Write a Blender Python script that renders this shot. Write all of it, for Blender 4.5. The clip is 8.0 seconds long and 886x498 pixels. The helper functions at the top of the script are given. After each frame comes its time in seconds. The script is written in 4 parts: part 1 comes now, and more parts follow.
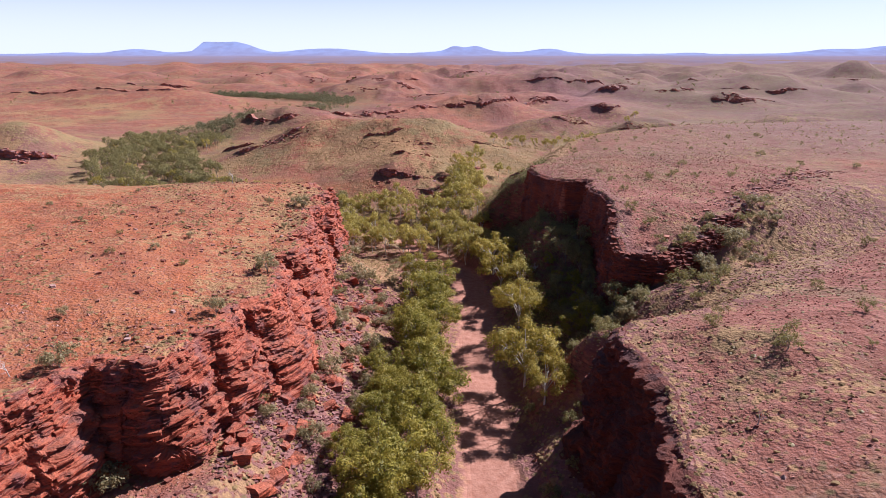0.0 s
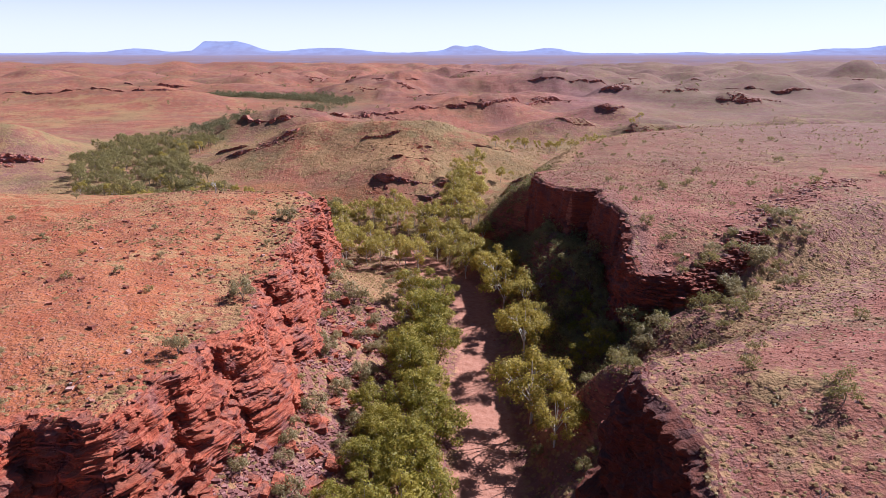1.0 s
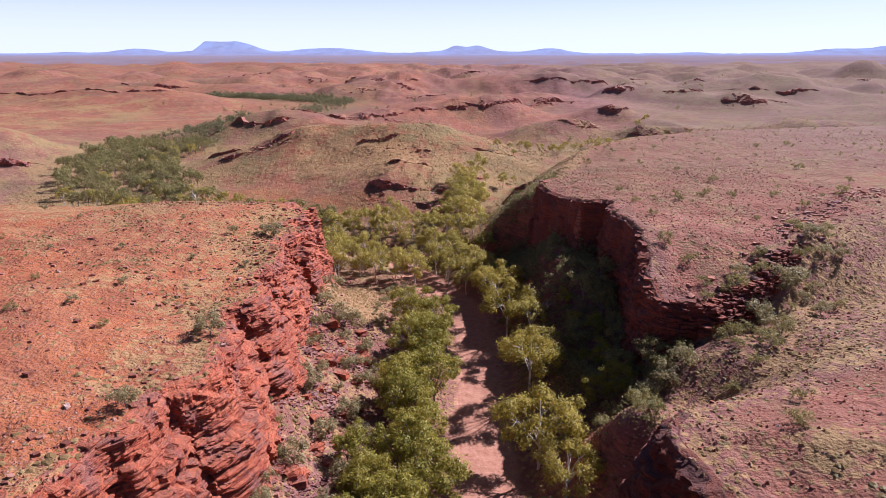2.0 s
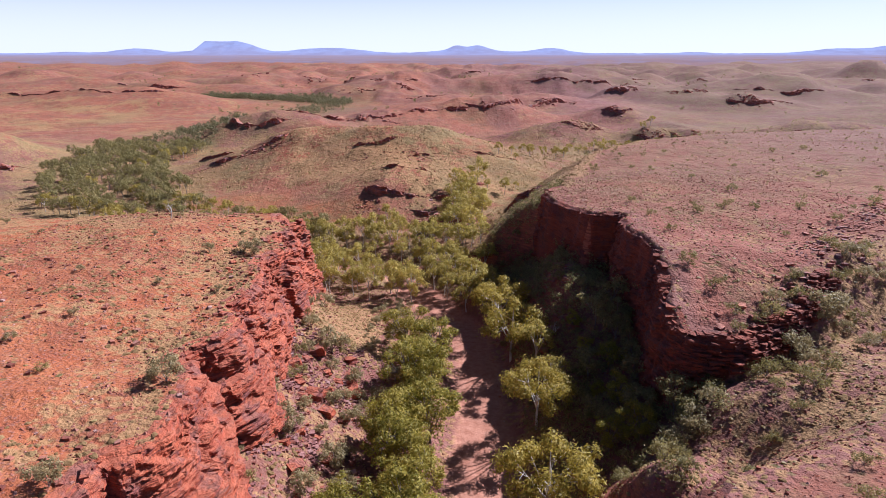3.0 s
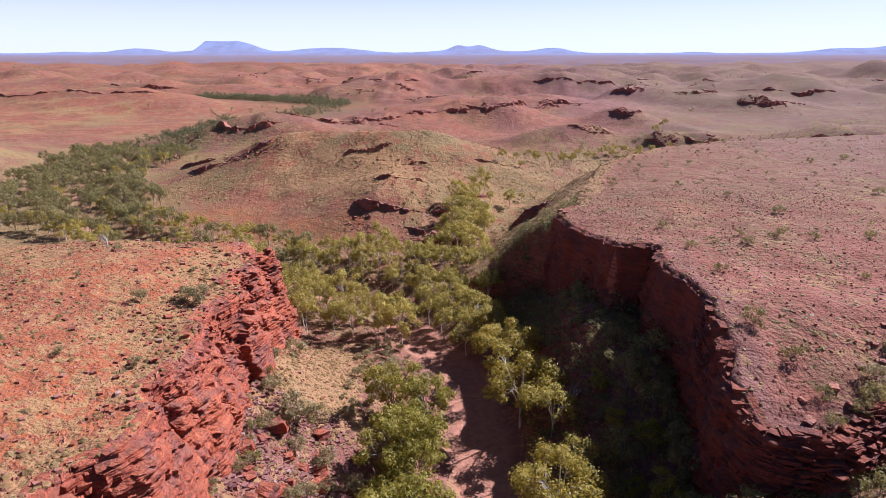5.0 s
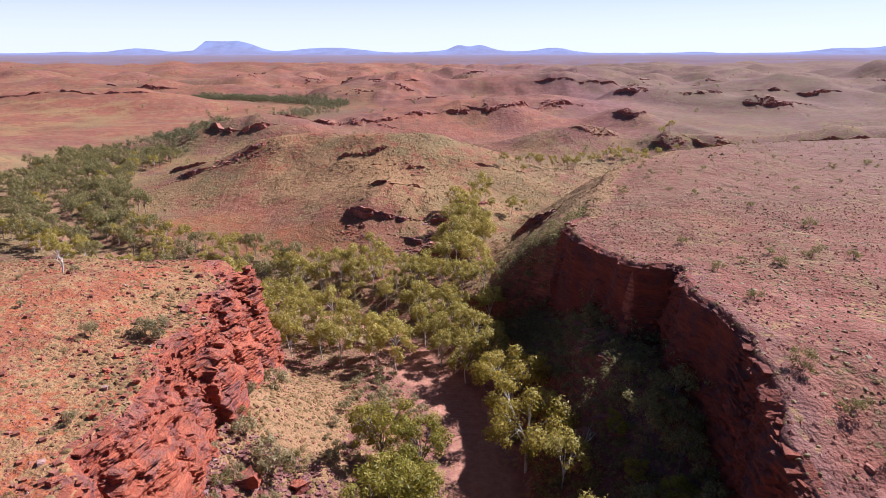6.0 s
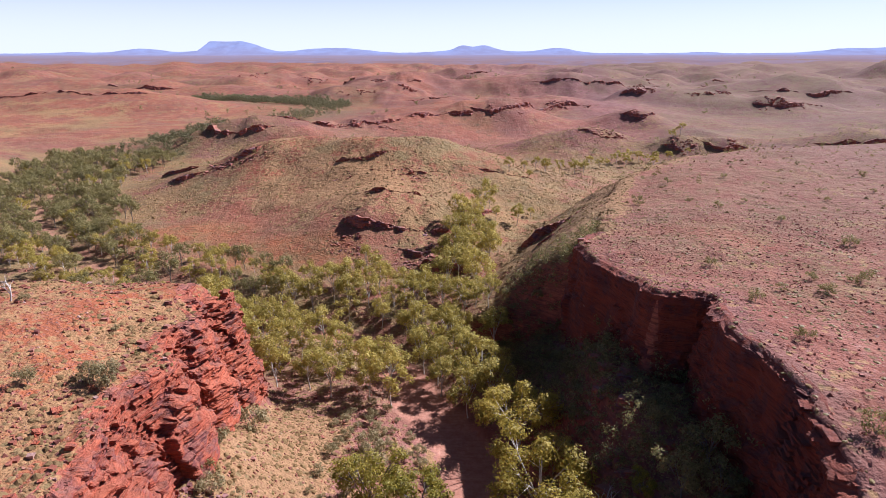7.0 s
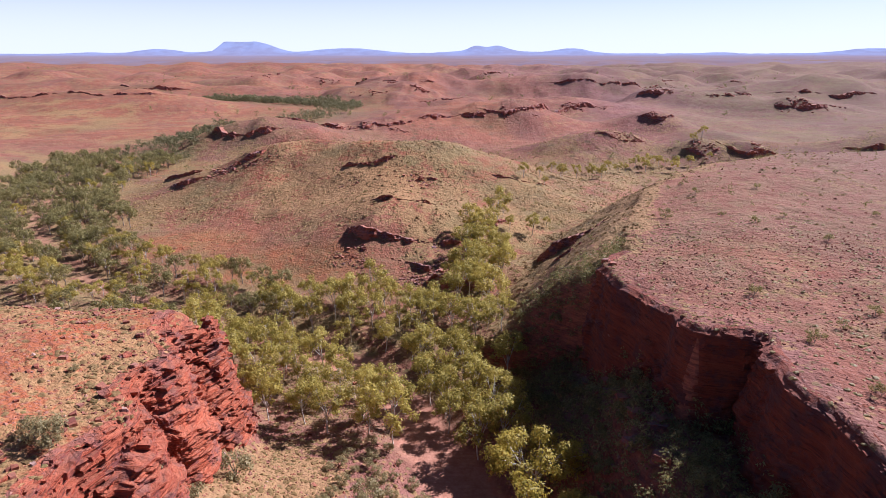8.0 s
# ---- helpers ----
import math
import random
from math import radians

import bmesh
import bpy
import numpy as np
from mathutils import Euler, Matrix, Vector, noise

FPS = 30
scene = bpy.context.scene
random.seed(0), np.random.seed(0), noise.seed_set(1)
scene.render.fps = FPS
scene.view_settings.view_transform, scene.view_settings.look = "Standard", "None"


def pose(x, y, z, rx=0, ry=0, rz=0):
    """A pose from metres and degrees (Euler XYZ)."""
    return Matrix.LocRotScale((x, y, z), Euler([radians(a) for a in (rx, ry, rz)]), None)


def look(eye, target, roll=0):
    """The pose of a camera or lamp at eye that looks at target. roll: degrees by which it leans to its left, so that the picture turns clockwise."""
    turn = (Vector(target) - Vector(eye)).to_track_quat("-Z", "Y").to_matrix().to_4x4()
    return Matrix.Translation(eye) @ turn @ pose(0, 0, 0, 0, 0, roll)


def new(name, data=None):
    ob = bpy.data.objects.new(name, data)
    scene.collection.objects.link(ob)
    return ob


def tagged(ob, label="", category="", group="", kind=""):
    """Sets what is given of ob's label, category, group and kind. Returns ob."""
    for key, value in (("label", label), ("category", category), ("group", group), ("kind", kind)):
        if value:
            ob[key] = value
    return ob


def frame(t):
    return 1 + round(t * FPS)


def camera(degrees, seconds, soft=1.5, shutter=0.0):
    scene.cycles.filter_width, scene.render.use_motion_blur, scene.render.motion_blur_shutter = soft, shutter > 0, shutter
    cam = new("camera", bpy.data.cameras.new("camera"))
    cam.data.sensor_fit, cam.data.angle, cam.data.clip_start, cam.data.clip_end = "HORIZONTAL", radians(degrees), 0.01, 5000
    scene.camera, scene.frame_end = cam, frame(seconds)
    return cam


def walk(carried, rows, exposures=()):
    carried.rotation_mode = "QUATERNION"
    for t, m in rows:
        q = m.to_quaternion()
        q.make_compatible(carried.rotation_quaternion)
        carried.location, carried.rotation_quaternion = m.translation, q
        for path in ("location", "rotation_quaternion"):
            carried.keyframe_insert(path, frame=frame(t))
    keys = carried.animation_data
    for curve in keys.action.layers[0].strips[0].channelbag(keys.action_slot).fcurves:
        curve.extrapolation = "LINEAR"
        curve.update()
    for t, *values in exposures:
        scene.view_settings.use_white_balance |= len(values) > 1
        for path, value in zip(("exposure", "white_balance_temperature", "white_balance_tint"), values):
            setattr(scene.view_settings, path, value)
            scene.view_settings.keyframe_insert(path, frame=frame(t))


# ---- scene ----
cam = camera(71.0, 8.0, 0.5)
METRES, EYE, TILT, LEAN, TURN = 64.0, 39.6, -17.3, 0.0, 0.0
ROWS = [
    (0.0, 0.0, 0.0, 0.0, 0.0, 0.0, -0.0),
    (0.5, 0.0027, 0.0592, 0.02, 0.04, -0.02, -0.02),
    (1.0, 0.0053, 0.1186, 0.0392, 0.07, -0.05, -0.03),
    (1.5, 0.0081, 0.1779, 0.0584, 0.11, -0.03, -0.04),
    (3.0, 0.0165, 0.3587, 0.1139, 0.19, -0.05, -0.06),
    (3.5, 0.0189, 0.4195, 0.1326, 0.21, -0.05, -0.07),
    (4.0, 0.0215, 0.4798, 0.151, 0.23, -0.04, -0.08),
    (4.5, 0.0244, 0.54, 0.1684, 0.27, -0.05, -0.08),
    (6.0, 0.034, 0.7203, 0.2199, 0.38, -0.06, -0.09),
    (6.5, 0.0369, 0.7812, 0.238, 0.42, -0.05, -0.11),
    (7.0, 0.0395, 0.8405, 0.2563, 0.71, -0.04, -0.19),
    (7.5, 0.0416, 0.8985, 0.2744, 1.2, -0.03, -0.35),
    (8.0, 0.0436, 0.9553, 0.292, 1.84, -0.02, -0.55),
]
walk(cam, [(t, pose(0, 0, EYE, TILT, LEAN, TURN) @ pose(METRES * x, METRES * y, METRES * z, 90 + pitch, roll, yaw)) for t, x, y, z, yaw, pitch, roll in ROWS],
     [(0.0, 0.89, 5350, 20), (8.0, 0.89, 5350, 20)])

# ---- light, sky, exposure ----
SUN_AZ, SUN_EL = 55.0, 41.0          # degrees from the view's direction to its right, and above the horizon
world = bpy.data.worlds.new("sky")
scene.world = world
world.use_nodes = True
wn = world.node_tree.nodes
wl = world.node_tree.links
sky = wn.new("ShaderNodeTexSky")
sky.sky_type = "NISHITA"
sky.sun_disc = False
sky.sun_elevation = radians(SUN_EL)
sky.sun_rotation = radians(SUN_AZ)
sky.altitude = 300
sky.air_density = 0.5
sky.dust_density = 0.5
sky.ozone_density = 2.0
wn["Background"].inputs["Strength"].default_value = 0.05
# a pale haze all round the horizon
where = wn.new("ShaderNodeTexCoord")
split = wn.new("ShaderNodeSeparateXYZ")
wl.new(where.outputs["Generated"], split.inputs[0])
low = wn.new("ShaderNodeMapRange")
low.interpolation_type = "SMOOTHSTEP"
for slot, value in ((1, 0.0), (2, 0.21), (3, 0.9), (4, 0.0)):
    low.inputs[slot].default_value = value
wl.new(split.outputs["Z"], low.inputs[0])
blend = wn.new("ShaderNodeMix")
blend.data_type = "RGBA"
wl.new(low.outputs[0], blend.inputs[0])
wl.new(sky.outputs["Color"], blend.inputs[6])
blend.inputs[7].default_value = (11.2, 11.15, 11.8, 1)
wl.new(blend.outputs[2], wn["Background"].inputs["Color"])

sun_data = bpy.data.lights.new("sun", "SUN")
sun_data.energy = 5.0
sun_data.angle = radians(0.53)
sun_data.color = (1.0, 0.93, 0.83)
sun = new("sun", sun_data)
sa, se = radians(SUN_AZ), radians(SUN_EL)
sun_way = Vector((math.sin(sa) * math.cos(se), math.cos(sa) * math.cos(se), math.sin(se)))
sun.matrix_world = look(sun_way * 300, (0, 0, 0))


# ---- materials ----
class Mat:
    """A small builder for node materials in world metres."""

    def __init__(self, name, rough=0.9, spec=0.2):
        self.m = bpy.data.materials.new(name)
        self.m.use_nodes = True
        self.t = self.m.node_tree
        self.b = self.t.nodes["Principled BSDF"]
        self.b.inputs["Roughness"].default_value = rough
        self.b.inputs["Specular IOR Level"].default_value = spec
        self.geo = self.t.nodes.new("ShaderNodeNewGeometry")
        self.pos = self.geo.outputs["Position"]

    def link(self, a, b):
        self.t.links.new(a, b)

    def scaled(self, sx, sy, sz, rot=(0, 0, 0)):
        n = self.t.nodes.new("ShaderNodeMapping")
        n.inputs["Scale"].default_value = (sx, sy, sz)
        n.inputs["Rotation"].default_value = rot
        self.link(self.pos, n.inputs["Vector"])
        return n.outputs["Vector"]

    def noise(self, scale, detail=4, rough=0.6, vec=None, distort=0.0):
        n = self.t.nodes.new("ShaderNodeTexNoise")
        n.inputs["Scale"].default_value = scale
        n.inputs["Detail"].default_value = detail
        n.inputs["Roughness"].default_value = rough
        n.inputs["Distortion"].default_value = distort
        self.link(vec or self.pos, n.inputs["Vector"])
        return n.outputs["Fac"]

    def voronoi(self, scale, feature="F1", vec=None):
        n = self.t.nodes.new("ShaderNodeTexVoronoi")
        n.feature = feature
        n.inputs["Scale"].default_value = scale
        self.link(vec or self.pos, n.inputs["Vector"])
        return n.outputs

    def ramp(self, fac, *stops):
        n = self.t.nodes.new("ShaderNodeValToRGB")
        e = n.color_ramp.elements
        while len(e) < len(stops):
            e.new(0.5)
        for el, (p, c) in zip(e, stops):
            el.position = p
            el.color = (*c, 1) if not isinstance(c, (int, float)) else (c, c, c, 1)
        self.link(fac, n.inputs["Fac"])
        return n.outputs["Color"]

    def mix(self, fac, a, b, how="MIX"):
        n = self.t.nodes.new("ShaderNodeMix")
        n.data_type = "RGBA"
        n.blend_type = how
        for v, s in ((fac, n.inputs[0]), (a, n.inputs[6]), (b, n.inputs[7])):
            if isinstance(v, (int, float)):
                s.default_value = v
            elif isinstance(v, tuple):
                s.default_value = (*v, 1)
            else:
                self.link(v, s)
        return n.outputs[2]

    def math(self, op, a, b=0.0, clamp=False):
        n = self.t.nodes.new("ShaderNodeMath")
        n.operation = op
        n.use_clamp = clamp
        for v, s in ((a, n.inputs[0]), (b, n.inputs[1])):
            if isinstance(v, (int, float)):
                s.default_value = v
            else:
                self.link(v, s)
        return n.outputs[0]

    def attr(self, name):
        n = self.t.nodes.new("ShaderNodeAttribute")
        n.attribute_name = name
        return n.outputs["Fac"]

    def random(self):
        return self.t.nodes.new("ShaderNodeObjectInfo").outputs["Random"]

    def island(self):
        return self.geo.outputs["Random Per Island"]

    def colour(self, c):
        if isinstance(c, tuple):
            self.b.inputs["Base Color"].default_value = (*c, 1)
        else:
            self.link(c, self.b.inputs["Base Color"])

    def bump(self, h, strength=0.5, dist=0.1):
        n = self.t.nodes.new("ShaderNodeBump")
        n.inputs["Strength"].default_value = strength
        n.inputs["Distance"].default_value = dist
        self.link(h, n.inputs["Height"])
        self.link(n.outputs["Normal"], self.b.inputs["Normal"])


def ground_material():
    m = Mat("red_stony_earth", 0.95, 0.1)
    big = m.noise(0.035, 5, 0.6)
    mid = m.noise(0.22, 5, 0.65)
    fine = m.noise(2.2, 4, 0.7)
    peb = m.voronoi(3.2)
    soil = m.ramp(mid, (0.3, (0.182, 0.078, 0.063)), (0.5, (0.235, 0.106, 0.088)), (0.72, (0.283, 0.142, 0.122)))
    red = m.ramp(mid, (0.3, (0.305, 0.084, 0.036)), (0.5, (0.355, 0.118, 0.050)), (0.72, (0.39, 0.158, 0.074)))
    soil = m.mix(m.attr("red"), soil, red)
    # mauve soil tint, in part distance haze painted into the ground colour
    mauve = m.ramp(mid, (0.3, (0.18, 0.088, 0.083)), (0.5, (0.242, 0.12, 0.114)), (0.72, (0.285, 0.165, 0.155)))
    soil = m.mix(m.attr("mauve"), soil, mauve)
    stone = m.ramp(peb["Color"], (0.0, (0.12, 0.055, 0.048)), (0.5, (0.25, 0.115, 0.09)), (1.0, (0.38, 0.22, 0.18)))
    soil = m.mix(m.ramp(peb["Distance"], (0.22, 0.6), (0.45, 0.0)), soil, stone)
    soil = m.mix(m.ramp(m.noise(0.09, 5, 0.7), (0.42, 0.0), (0.62, 0.45)), soil, (0.17, 0.075, 0.05))
    straw = m.ramp(fine, (0.3, (0.23, 0.13, 0.056)), (0.7, (0.40, 0.24, 0.108)))
    tuft = m.voronoi(1.25)
    cover = m.math("ADD", m.attr("grass"), m.math("MULTIPLY", m.math("SUBTRACT", mid, 0.5), 1.4))
    cover = m.math("ADD", cover, m.math("MULTIPLY", m.math("SUBTRACT", big, 0.5), 1.2))
    cover = m.math("SUBTRACT", cover, m.math("MULTIPLY", tuft["Distance"], 0.75))
    col = m.mix(m.ramp(cover, (0.04, 0.0), (0.2, 0.8)), soil, straw)
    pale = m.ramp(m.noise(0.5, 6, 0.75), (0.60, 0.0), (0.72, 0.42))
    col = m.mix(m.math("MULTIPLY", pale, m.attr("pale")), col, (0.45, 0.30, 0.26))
    green = m.ramp(fine, (0.35, (0.115, 0.10, 0.045)), (0.7, (0.235, 0.19, 0.08)))
    gm = m.math("MULTIPLY", m.attr("green"), m.ramp(mid, (0.35, 0.1), (0.6, 1.0)))
    col = m.mix(gm, col, green)
    dots = m.voronoi(0.85)
    dark = m.math("MULTIPLY", m.ramp(dots["Distance"], (0.16, 1.0), (0.30, 0.0)), m.ramp(dots["Color"], (0.32, 0.0), (0.5, 0.75)))
    col = m.mix(m.math("MULTIPLY", dark, m.math("SUBTRACT", 1.0, m.attr("sand"))), col, m.ramp(fine, (0.3, (0.10, 0.075, 0.035)), (0.7, (0.20, 0.155, 0.065))))
    up = m.t.nodes.new("ShaderNodeSeparateXYZ")
    m.link(m.geo.outputs["Normal"], up.inputs[0])
    bare = m.ramp(m.noise(1.4, 5, 0.7, m.scaled(0.5, 0.5, 3)), (0.35, (0.15, 0.05, 0.04)), (0.65, (0.45, 0.14, 0.075)))
    col = m.mix(m.ramp(up.outputs["Z"], (0.55, 0.9), (0.74, 0.0)), col, bare)
    patch = m.voronoi(0.22)
    scrub = m.math("MULTIPLY", m.ramp(patch["Distance"], (0.12, 1.0), (0.34, 0.0)), m.ramp(patch["Color"], (0.55, 0.0), (0.62, 0.6)))
    col = m.mix(m.math("MULTIPLY", scrub, m.attr("far")), col, (0.11, 0.085, 0.045))
    shrubby = m.ramp(m.noise(0.021, 5, 0.65), (0.5, 0.0), (0.62, 0.32))
    col = m.mix(m.math("MULTIPLY", shrubby, m.attr("far")), col, m.ramp(fine, (0.3, (0.12, 0.10, 0.045)), (0.7, (0.24, 0.18, 0.085))))
    speck = m.voronoi(0.5)
    small = m.math("MULTIPLY", m.ramp(speck["Distance"], (0.14, 1.0), (0.30, 0.0)), m.ramp(speck["Color"], (0.42, 0.0), (0.5, 0.4)))
    col = m.mix(m.math("MULTIPLY", small, m.attr("far")), col, (0.12, 0.088, 0.05))
    col = m.mix(m.math("MULTIPLY", m.attr("rocky"), m.ramp(fine, (0.3, 0.15), (0.6, 0.45))), col, (0.15, 0.075, 0.07))
    strata = m.ramp(m.noise(1.0, 5, 0.65, m.scaled(0.022, 0.022, 0.62)), (0.50, 0.0), (0.57, 0.3))
    strata = m.math("MULTIPLY", strata, m.ramp(m.noise(0.055, 5, 0.65), (0.40, 0.0), (0.52, 1.0)))
    strata = m.math("MULTIPLY", strata, m.ramp(m.noise(0.9, 4, 0.7), (0.36, 0.15), (0.55, 1.0)))
    col = m.mix(m.math("MULTIPLY", strata, m.attr("far")), col, (0.125, 0.068, 0.07))
    sand = m.ramp(m.noise(1.1, 5, 0.7), (0.3, (0.30, 0.125, 0.078)), (0.7, (0.44, 0.22, 0.15)))
    ripple = m.t.nodes.new("ShaderNodeTexWave")
    ripple.wave_type = "RINGS"
    ripple.inputs["Scale"].default_value = 0.55
    ripple.inputs["Distortion"].default_value = 9.0
    ripple.inputs["Detail Scale"].default_value = 0.35
    m.link(m.pos, ripple.inputs["Vector"])
    ruts = m.math("MULTIPLY", m.ramp(ripple.outputs["Fac"], (0.1, 0.2), (0.35, 0.0)), m.ramp(m.noise(0.18, 3), (0.45, 0.0), (0.6, 1.0)))
    sand = m.mix(ruts, sand, (0.21, 0.09, 0.06))
    col = m.mix(m.attr("sand"), col, sand)
    m.colour(col)
    h = m.math("ADD", m.math("MULTIPLY", peb["Distance"], -0.28), fine)
    h = m.math("ADD", h, m.math("MULTIPLY", m.noise(0.7, 4), 2.0))
    h = m.math("ADD", h, m.math("MULTIPLY", m.noise(0.13, 5, 0.65), 3.0))
    h = m.math("MULTIPLY", h, m.math("SUBTRACT", 1.0, m.math("MULTIPLY", m.attr("sand"), 0.75)))
    m.bump(h, 0.7, 0.35)
    return m.m


def rock_material(name, tint=(1, 1, 1)):
    m = Mat(name, 0.85, 0.25)
    layers = m.noise(1.0, 5, 0.7, m.scaled(0.25, 0.25, 3.2, (radians(4), radians(-3), 0)), 0.12)
    blocks = m.voronoi(0.9, vec=m.scaled(1, 1, 1.8))
    big = m.noise(0.13, 4)
    col = m.ramp(layers, (0.25, (0.11, 0.036, 0.032)), (0.38, (0.31, 0.06, 0.032)), (0.6, (0.49, 0.094, 0.036)), (0.8, (0.55, 0.16, 0.075)))
    col = m.mix(m.ramp(big, (0.45, 0.0), (0.62, 0.55)), col, (0.58, 0.13, 0.05))
    col = m.mix(m.ramp(m.noise(0.5, 5, 0.7), (0.50, 0.0), (0.60, 0.75)), col, (0.19, 0.075, 0.075))
    col = m.mix(0.22, col, m.ramp(blocks["Color"], (0, (0.12, 0.04, 0.03)), (1, (0.42, 0.16, 0.10))))
    lines = m.noise(1.0, 3, 0.6, m.scaled(0.5, 0.5, 8.5, (radians(3), radians(-2), 0)), 0.1)
    col = m.mix(m.ramp(lines, (0.34, 0.65), (0.44, 0.0)), col, (0.09, 0.03, 0.028))
    up = m.t.nodes.new("ShaderNodeSeparateXYZ")
    m.link(m.geo.outputs["Normal"], up.inputs[0])
    dust = m.math("MULTIPLY", m.ramp(up.outputs["Z"], (0.6, 0.0), (0.9, 0.5)), m.noise(1.5, 3))
    col = m.mix(dust, col, (0.40, 0.19, 0.11))
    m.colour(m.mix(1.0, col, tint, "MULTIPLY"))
    h = m.math("ADD", m.math("MULTIPLY", layers, 1.6), m.noise(3.5, 5, 0.7))
    h = m.math("SUBTRACT", h, m.math("MULTIPLY", m.voronoi(1.3, vec=m.scaled(1, 1, 2.5))["Distance"], 0.7))
    m.bump(h, 0.9, 0.3)
    return m.m


def stone_material(name, a, b, c, d):
    m = Mat(name, 0.88, 0.2)
    col = m.ramp(m.island(), (0.0, a), (0.5, b), (0.95, c), (1.0, d))
    col = m.mix(m.ramp(m.noise(2.5, 4), (0.4, 0.0), (0.7, 0.5)), col, (0.14, 0.06, 0.05))
    m.colour(col)
    m.bump(m.noise(6, 4), 0.6, 0.1)
    return m.m


def leaf_material(name, a, b, c):
    m = Mat(name, 0.55, 0.3)
    col = m.ramp(m.island(), (0.0, a), (0.55, b), (1.0, c))
    col = m.mix(m.math("MULTIPLY", m.random(), 0.45), col, m.mix(m.random(), a, c))
    m.colour(col)
    tr = m.t.nodes.new("ShaderNodeBsdfTranslucent")
    m.link(col, tr.inputs["Color"])
    mx = m.t.nodes.new("ShaderNodeMixShader")
    mx.inputs[0].default_value = 0.48
    out = m.t.nodes["Material Output"]
    m.link(m.b.outputs[0], mx.inputs[1])
    m.link(tr.outputs[0], mx.inputs[2])
    m.link(mx.outputs[0], out.inputs["Surface"])
    return m.m


def bark_material(name, a, b):
    m = Mat(name, 0.75, 0.2)
    m.colour(m.ramp(m.noise(2.0, 5, 0.7, m.scaled(1, 1, 0.35)), (0.35, a), (0.6, b)))
    m.bump(m.noise(9, 4, 0.7, m.scaled(1, 1, 0.2)), 0.5, 0.03)
    return m.m


def straw_material():
    m = Mat("dry_spinifex", 0.8, 0.15)
    col = m.ramp(m.island(), (0.0, (0.23, 0.14, 0.06)), (0.5, (0.34, 0.215, 0.092)), (1.0, (0.43, 0.285, 0.13)))
    col = m.mix(m.ramp(m.noise(0.12, 4), (0.4, 0.0), (0.65, 0.6)), col, (0.30, 0.19, 0.075))
    m.colour(col)
    m.bump(m.noise(14, 3, 0.7), 0.8, 0.08)
    tr = m.t.nodes.new("ShaderNodeBsdfTranslucent")
    m.link(col, tr.inputs["Color"])
    mx = m.t.nodes.new("ShaderNodeMixShader")
    mx.inputs[0].default_value = 0.4
    m.link(m.b.outputs[0], mx.inputs[1])
    m.link(tr.outputs[0], mx.inputs[2])
    m.link(mx.outputs[0], m.t.nodes["Material Output"].inputs["Surface"])
    return m.m


def haze_material():
    m = Mat("far_hazy_land", 1.0, 0.0)
    split_ = m.t.nodes.new("ShaderNodeSeparateXYZ")
    m.link(m.pos, split_.inputs[0])
    # haze painted by depth: brown turns lilac, then blue, and the land glows
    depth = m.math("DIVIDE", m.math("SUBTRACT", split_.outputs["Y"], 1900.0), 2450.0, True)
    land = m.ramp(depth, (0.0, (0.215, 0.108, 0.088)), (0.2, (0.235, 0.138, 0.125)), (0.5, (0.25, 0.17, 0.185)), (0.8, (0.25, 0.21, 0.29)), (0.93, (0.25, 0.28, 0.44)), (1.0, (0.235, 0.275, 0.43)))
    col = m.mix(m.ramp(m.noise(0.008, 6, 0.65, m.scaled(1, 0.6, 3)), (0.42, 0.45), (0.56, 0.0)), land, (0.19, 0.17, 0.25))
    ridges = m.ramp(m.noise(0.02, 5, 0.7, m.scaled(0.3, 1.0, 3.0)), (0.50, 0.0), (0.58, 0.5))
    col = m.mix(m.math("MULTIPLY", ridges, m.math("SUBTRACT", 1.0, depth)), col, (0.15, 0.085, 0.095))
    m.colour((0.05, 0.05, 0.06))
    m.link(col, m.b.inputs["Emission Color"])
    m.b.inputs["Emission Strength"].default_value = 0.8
    return m.m


M_GROUND = ground_material()
M_ROCK = rock_material("banded_ironstone")
# the next two: ironstone copies for the shaded cliffs, shade put into the tint
M_DARKSHADEROCK = rock_material("near_cliff_shade_rock", (0.4, 0.4, 0.44))
M_SHADEROCK = rock_material("far_cliff_shade_rock", (0.58, 0.56, 0.6))
M_HILLROCK = rock_material("weathered_mauve_rock", (0.95, 1.35, 1.75))
M_STONE = stone_material("loose_ironstone", (0.16, 0.05, 0.035), (0.32, 0.105, 0.058), (0.36, 0.17, 0.12), (0.44, 0.29, 0.24))
M_SCREE = stone_material("scree_stone", (0.14, 0.055, 0.05), (0.26, 0.115, 0.098), (0.35, 0.175, 0.15), (0.42, 0.28, 0.25))
M_GUM = leaf_material("gum_leaves", (0.225, 0.178, 0.026), (0.41, 0.315, 0.047), (0.55, 0.405, 0.068))
M_GREEN = leaf_material("fresh_green_leaves", (0.15, 0.145, 0.02), (0.31, 0.26, 0.034), (0.46, 0.36, 0.055))
M_GREY = leaf_material("grey_green_leaves", (0.21, 0.17, 0.075), (0.34, 0.275, 0.125), (0.46, 0.37, 0.18))
M_OLIVE = leaf_material("olive_leaves", (0.16, 0.14, 0.045), (0.27, 0.225, 0.07), (0.38, 0.30, 0.10))
# river gums' own dark leaves, also put on plants below the cliff as shade
M_DARK = leaf_material("dark_river_and_shade_leaves", (0.14, 0.128, 0.045), (0.27, 0.23, 0.08), (0.41, 0.335, 0.125))
M_VALLEY = leaf_material("valley_gum_leaves", (0.23, 0.19, 0.038), (0.43, 0.345, 0.07), (0.60, 0.46, 0.10))
